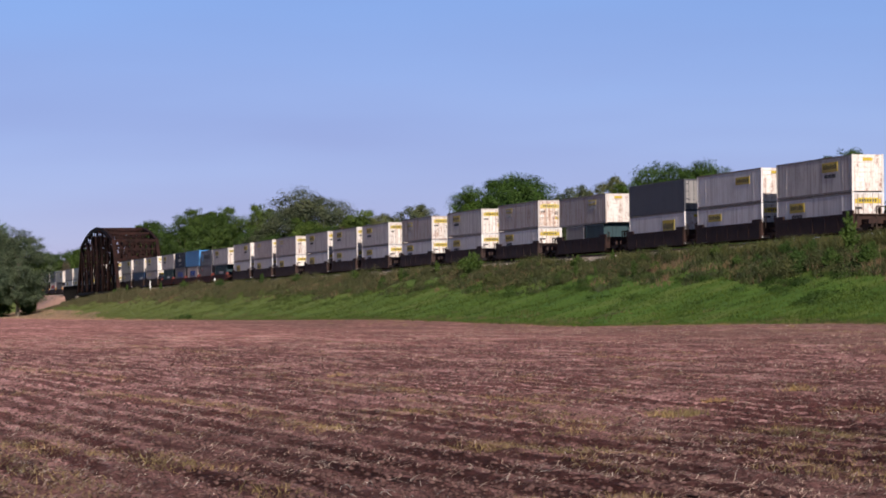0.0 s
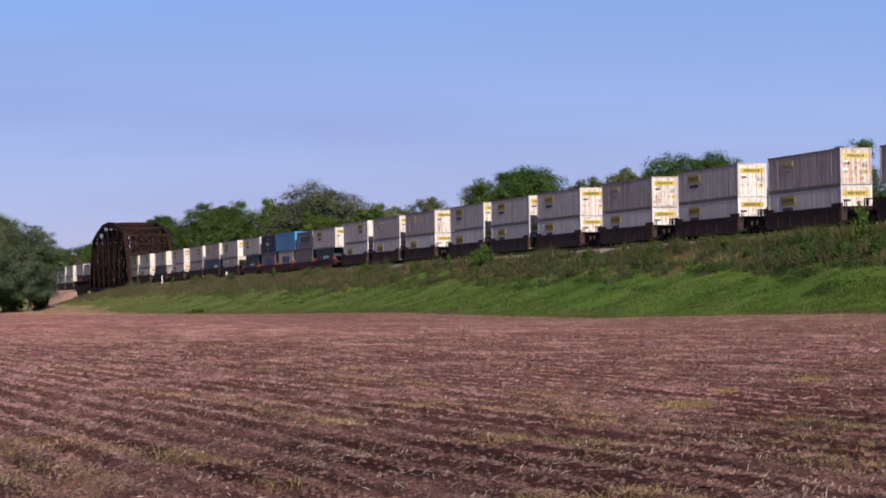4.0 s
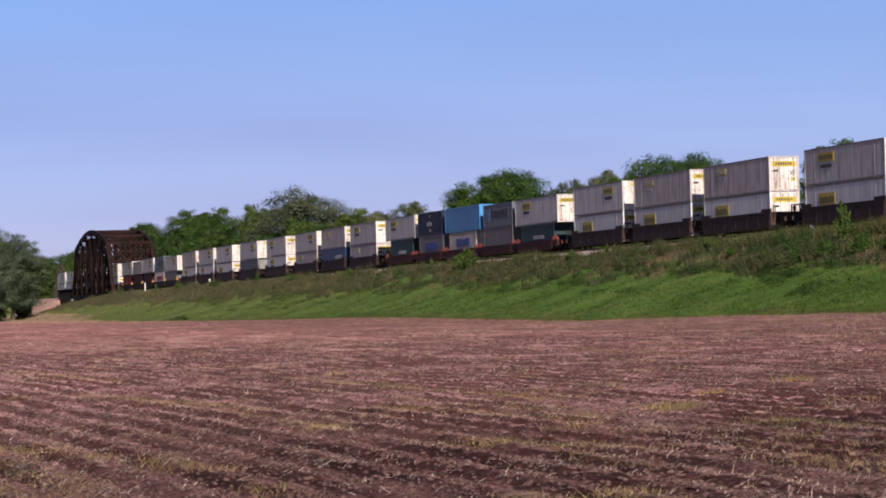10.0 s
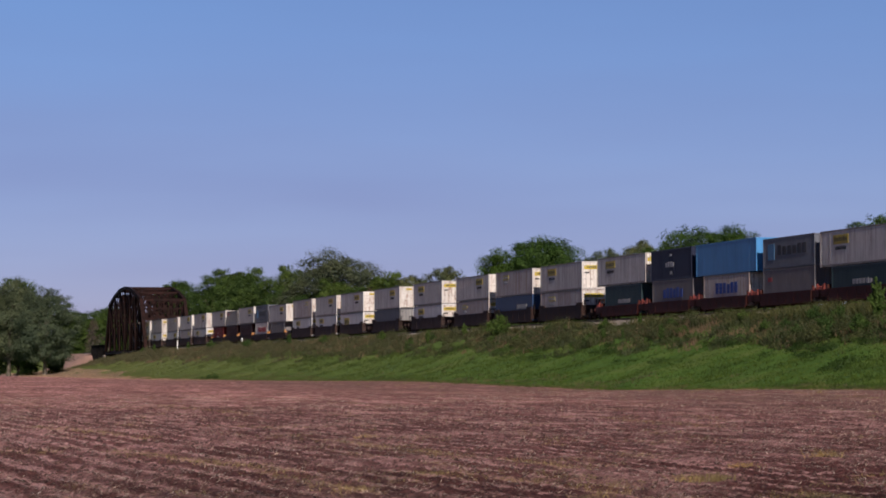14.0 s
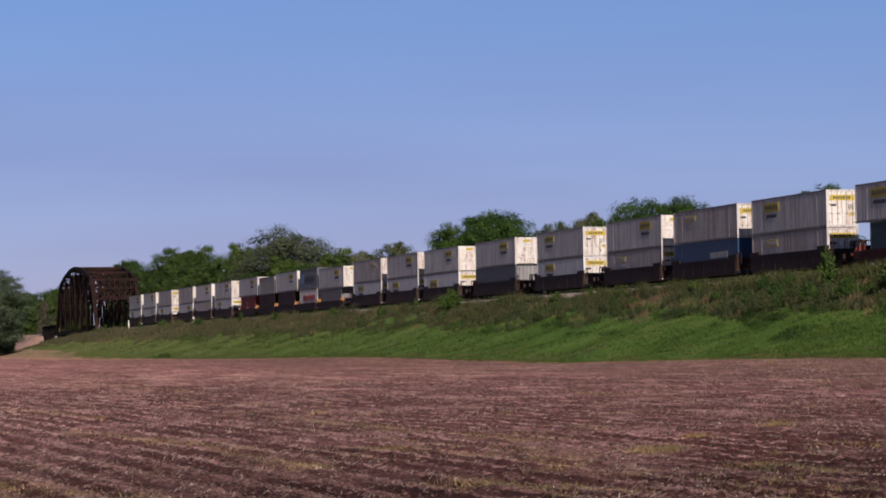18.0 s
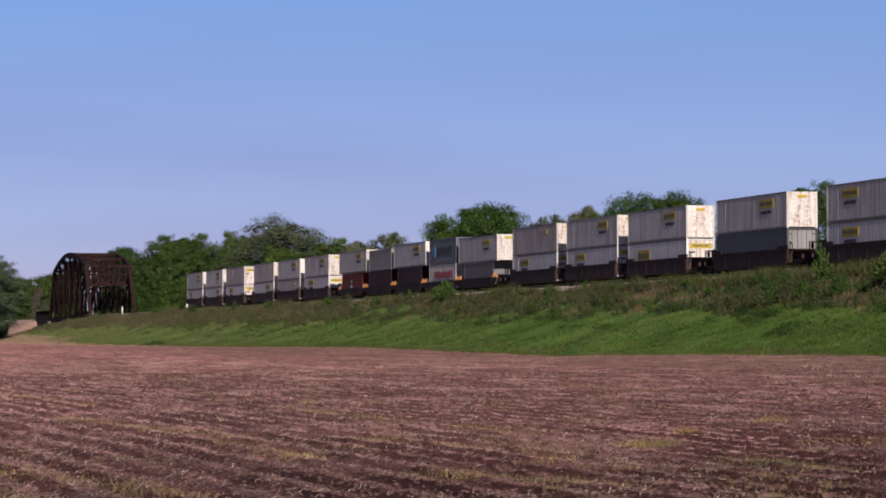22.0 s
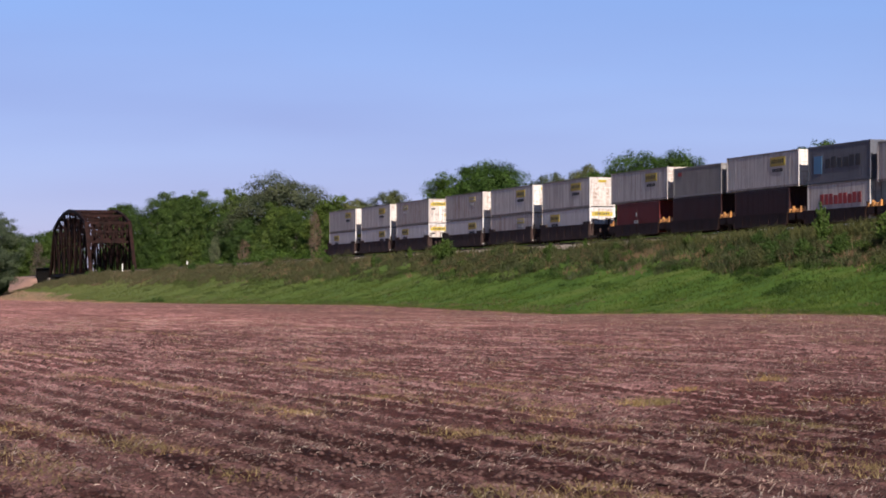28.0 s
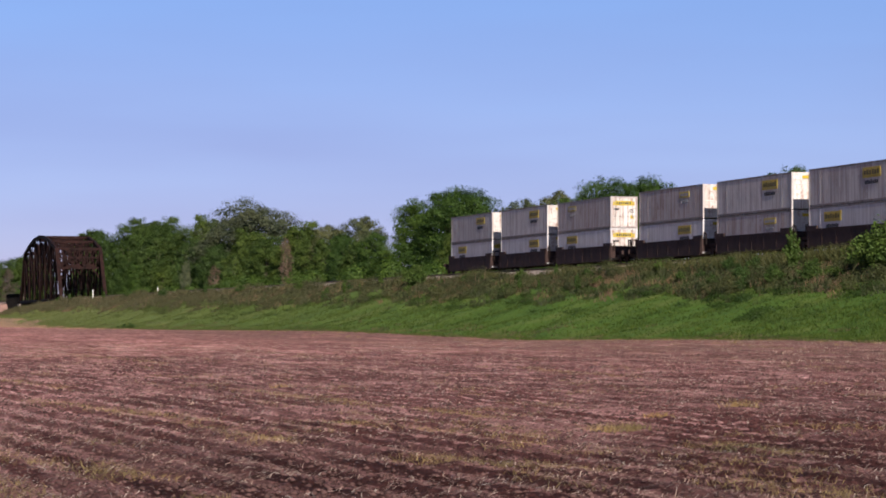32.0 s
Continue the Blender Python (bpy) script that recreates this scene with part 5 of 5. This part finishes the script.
shrub_a = shrub(61, 1.9, 1.5, SAPLING, "bushy bright green shrub on the railway bank")
shrub_b = shrub(62, 2.8, 0.75, SAPLING, "upright young green sapling on the railway bank")
first_use = {id(shrub_a): True, id(shrub_b): True}
scatter = random.Random(63)
small = [(scatter.choice((shrub_a, shrub_a, shrub_b)), scatter.uniform(-340, -166), scatter.uniform(74.2, 78.8), scatter.uniform(0.28, 0.62)) for i in range(26)]
for i, (src, x, y, k) in enumerate(small + [
        (shrub_a, -196.0, 75.6, 0.75), (shrub_a, -187.5, 75.0, 0.7), (shrub_a, -183.0, 75.8, 0.8), (shrub_a, -192.5, 74.4, 0.55),
        (shrub_a, -299.5, 77.8, 1.25), (shrub_b, -189.9, 77.3, 1.15), (shrub_b, -197.5, 77.6, 0.5), (shrub_a, -191.5, 76.6, 0.55), (shrub_a, -185.5, 77.2, 0.6),
        (shrub_a, -174.6, 77.2, 1.7), (shrub_a, -169.0, 77.6, 1.6), (shrub_a, -177.5, 77.8, 1.1), (shrub_a, -164.0, 77.4, 1.5), (shrub_b, -170.5, 77.4, 1.0), (shrub_a, -180.5, 76.2, 0.5), (shrub_a, -205, 78.3, 0.6), (shrub_a, -222, 78.6, 0.55), (shrub_a, -240, 78.2, 0.5),
        (shrub_b, -250, 78.4, 0.5), (shrub_a, -262, 78.6, 0.6), (shrub_a, -281, 78.5, 0.55), (shrub_b, -318, 78.5, 0.6), (shrub_a, -335, 78.4, 0.6),
        (shrub_a, -362, 78.4, 0.7), (shrub_a, -402, 78.5, 0.7), (shrub_b, -430, 78.4, 0.7), (shrub_a, -470, 78.6, 0.8), (shrub_a, -510, 78.7, 0.9),
        (shrub_b, -590, 79.0, 0.6), (shrub_a, -608, 79.0, 0.6), (shrub_b, -540, 78.8, 0.6),
        (shrub_a, -232, 76.6, 0.45), (shrub_a, -212, 76.8, 0.5), (shrub_a, -400, 62.3, 0.5), (shrub_a, -404, 62.0, 0.45), (shrub_a, -409, 61.7, 0.5), (shrub_a, -414, 61.6, 0.4)]):
    m = pose(x, y, float(ground_z(x, y)) - 0.05, 0, 0, i * 67) @ Matrix.Diagonal((k, k, k, 1))
    if first_use[id(src)]:
        src.matrix_basis, first_use[id(src)] = m, False
    else:
        keep = src.scale.copy()
        src.scale = (1, 1, 1)
        copy_thing(src, m)
        src.scale = keep


def field_litter():
    rng = np.random.RandomState(71)

    def spots(n, far, power):
        d = 21 + (far - 21) * rng.rand(n) ** power
        a = np.radians(HEADING + 90 + rng.uniform(-12, 12, n))
        return d * np.cos(a), d * np.sin(a), d

    def beyond(n, near, far, power):
        d = near + (far - near) * rng.rand(n) ** power
        a = np.radians(HEADING + 90 + rng.uniform(-12, 12, n))
        return d * np.cos(a), d * np.sin(a), d

    def on_row(x, y, spread):
        shift = x * math.tan(ROW_TURN)
        step = ROW / math.cos(ROW_TURN)
        return np.round((y - shift) / step) * step + shift + rng.normal(0, spread, len(y))

    # standing stubble, in the rows
    stubs = []
    for n, near, far, power, gap, wide, lean in ((1500, 30, 80, 0.8, 0.05, 0.0028, 1.1), (11000, 52, 150, 0.8, 0.22, 0.0085, 0.5)):
        x, y, d = beyond(n, near, far, power)
        y = on_row(x, y, 0.1)
        keep = lattice(x / 2.2, y / 0.9, 72) + 0.4 * lattice(x / 9.0, y / 5.0, 77) > gap
        s = np.stack([x, y, field_z(x, y) - 0.02], 1)[keep]
        stubs.append(blades("stubble", s, rng, 0.03 + 0.0007 * np.hypot(s[:, 0], s[:, 1]), wide, lean, 2))
    for me in stubs:
        tagged(part("stubble", me, STRAW), "short bleached crop stubble standing in the rows", "stubble", kind="stuff")
    # straw lying about
    x, y, d = spots(100000, 170, 1.2)
    y = on_row(x, y, 0.3)
    some = lattice(x / 1.7, y / 0.7, 78) + 0.5 * lattice(x / 8.0, y / 3.0, 79) > -0.1
    x, y, d = x[some], y[some], d[some]
    n = len(x)
    z = field_z(x, y) + 0.026
    a = rng.uniform(0.4, 2.8, n)
    ln = rng.uniform(0.02, 0.1, n) * rng.uniform(0.4, 1.0, n)
    dx, dy = np.cos(a) * ln, np.sin(a) * ln
    c = np.stack([x, y, z], 1)
    e = np.stack([dx, dy, rng.normal(0.0, 0.009, n)], 1)
    w = np.stack([-dy, dx, np.zeros(n)], 1) / ln[:, None] * (0.0014 + 0.00004 * d)[:, None]
    up = np.array([0, 0, 0.012])
    v = np.stack([c - e - w, c - e + w, c + e + w + up, c + e - w + up], 1).reshape(-1, 3)
    tagged(part("straw", np_mesh("straw", v, np.arange(4 * n).reshape(-1, 4)), STRAW), "loose pale straw and stalk litter on the soil", "straw", kind="stuff")
    # longer bowed stalks, left in drifts
    x, y, d = spots(9500, 75, 1.0)
    some = lattice(x / 2.4, y / 0.9, 81) + 0.5 * lattice(x / 0.7, y / 0.4, 82) > 0.1
    x, y, d = x[some], y[some], d[some]
    n = len(x)
    a = rng.uniform(0, 2 * np.pi, n)
    ln = 0.012 + 0.036 * rng.rand(n) ** 2
    along = np.stack([np.cos(a), np.sin(a), np.zeros(n)], 1) * ln[:, None]
    lift = np.zeros((n, 3))
    lift[:, 2] = ln * rng.uniform(0.05, 1.3, n)
    tip = lift * rng.uniform(-0.2, 1.6, (n, 1))
    bow = rng.normal(0, 0.12, (n, 3)) * ln[:, None]
    c = np.stack([x, y, field_z(x, y) + 0.008], 1)
    w = np.cross(along + tip, rng.normal(0, 1, (n, 3)))
    w = w / (np.linalg.norm(w, axis=1, keepdims=True) + 1e-9) * 0.0025
    p0, p1, p2 = c - along, c + bow + lift, c + along + tip
    v = np.stack([p0 - w, p0 + w, p1 + w, p1 - w, p2 + 0.5 * w, p2 - 0.5 * w], 1).reshape(-1, 3)
    f = (np.array([(0, 1, 2, 3), (3, 2, 4, 5)])[None] + 6 * np.arange(n)[:, None, None]).reshape(-1, 4)
    tagged(part("stalks", np_mesh("stalks", v, f), STRAW), "bowed pale crop stalks strewn over the soil", "stalks", kind="stuff")
    # clods
    x, y, d = spots(42000, 120, 1.25)
    n = len(x)
    r = (0.009 + 0.046 * rng.rand(n) ** 2)[:, None, None]
    oct_v = np.array([(1.3, 0, 0), (-1.3, 0, 0), (0, 1, 0), (0, -1, 0), (0, 0, 0.55), (0, 0, -0.6)])
    oct_f = np.array([(0, 2, 4), (2, 1, 4), (1, 3, 4), (3, 0, 4), (2, 0, 5), (1, 2, 5), (3, 1, 5), (0, 3, 5)])
    c = np.stack([x, y, field_z(x, y) + 0.01], 1)[:, None]
    v = (c + oct_v[None] * r * rng.uniform(0.6, 1.3, (n, 6, 1))).reshape(-1, 3)
    f = (oct_f[None] + 6 * np.arange(n)[:, None, None]).reshape(-1, 3)
    tagged(part("clods", np_mesh("clods", v, f), CLOD), "crumbled brown soil clods on the field", "soil clods", kind="stuff")
    # weeds: drifts along some rows, and single clumps
    x, y, d = spots(13000, 170, 1.3)
    y = on_row(x, y, 0.1)
    keep = lattice(x / 3.0 + 9, y / 0.9, 75) > 0.45
    s = np.stack([x, y, field_z(x, y) - 0.02], 1)[keep]
    x = -60 - 110 * rng.rand(900)
    y = -x * rng.uniform(0.1, 0.4, 900)
    s = np.concatenate([s, np.stack([x, y, field_z(x, y) - 0.02], 1)[lattice(x / 5, y / 2, 76) > 0.45]])
    drifts = [(-55.3, 6.6, -43.9, 7.9), (-34.6, 3.1, -28.2, 4.8), (-44.0, 7.6, -34.8, 7.4), (-31.5, 7.9, -28.8, 9.5), (-34.6, 12.8, -31.2, 13.0), (-42.8, 9.7, -36.3, 11.3),
              (-61.6, 12.2, -48.8, 12.1), (-48.4, 12.7, -43.8, 12.7), (-86.0, 25.7, -71.6, 24.7), (-78.7, 7.1, -64.3, 8.6), (-121.0, 16.0, -96.0, 16.2), (-139.0, 52.0, -113.0, 47.0)]
    for xa, ya, xb, yb in drifts:
        k = rng.rand(120)
        px = xa + (xb - xa) * k + rng.normal(0, 0.3, 120)
        py = ya + (yb - ya) * k + rng.normal(0, 0.2, 120)
        s = np.concatenate([s, np.stack([px, py, field_z(px, py) - 0.02], 1)])
    tagged(part("seedling_weeds", blades("seedling_weeds", s, rng, np.full(len(s), 0.095), 0.0045, 0.85, 8), SEEDLING), "yellow-green weeds sprouting along the rows", "weeds", kind="stuff")
    for cx, cy, r, h in ((-39.1, 13.2, 0.36, 0.15), (-43.5, 15.4, 0.12, 0.12), (-48.1, 18.6, 0.15, 0.15), (-37.2, 7.84, 0.08, 0.1), (-63.5, 13.4, 0.1, 0.13)):
        k = int(150 * r)
        ang, rad = rng.uniform(0, 2 * np.pi, k), r * np.sqrt(rng.rand(k))
        px, py = rad * np.cos(ang), rad * np.sin(ang)
        s = np.stack([px, py, field_z(cx + px, cy + py) - float(field_z(np.array(cx), np.array(cy))) - 0.02], 1)
        ob = part("weed_tuft", blades("weed_tuft", s, rng, np.full(k, h), 0.008, 0.6, 7), SEEDLING)
        ob.location = (cx, cy, float(field_z(np.array(cx), np.array(cy))))
        tagged(ob, "yellow-green weed tuft in the tilled field", "weed tuft", group="weed tufts in the field", kind="stuff")


field_litter()


# ---- movement ----
def motions():
    """The whole train rolls east on the rails, slowing a little."""
    tilt = -math.degrees(math.atan(GRADE))
    for thing, along, over, turned in TRAIN:
        rows = []
        for t in (0, 4, 8, 12, 16, 20, 24, 28, 32):
            x = -944.96 + 20.699 * t - 0.01832 * t * t + along
            rows.append((t, pose(x, TRACK_Y, rail_z(x) + over, 0, 0, 0) @ pose(0, 0, 0, 0, tilt, 0) @ pose(0, 0, 0, 0, 0, 180 if turned else 0)))
        walk(thing, rows)


motions()
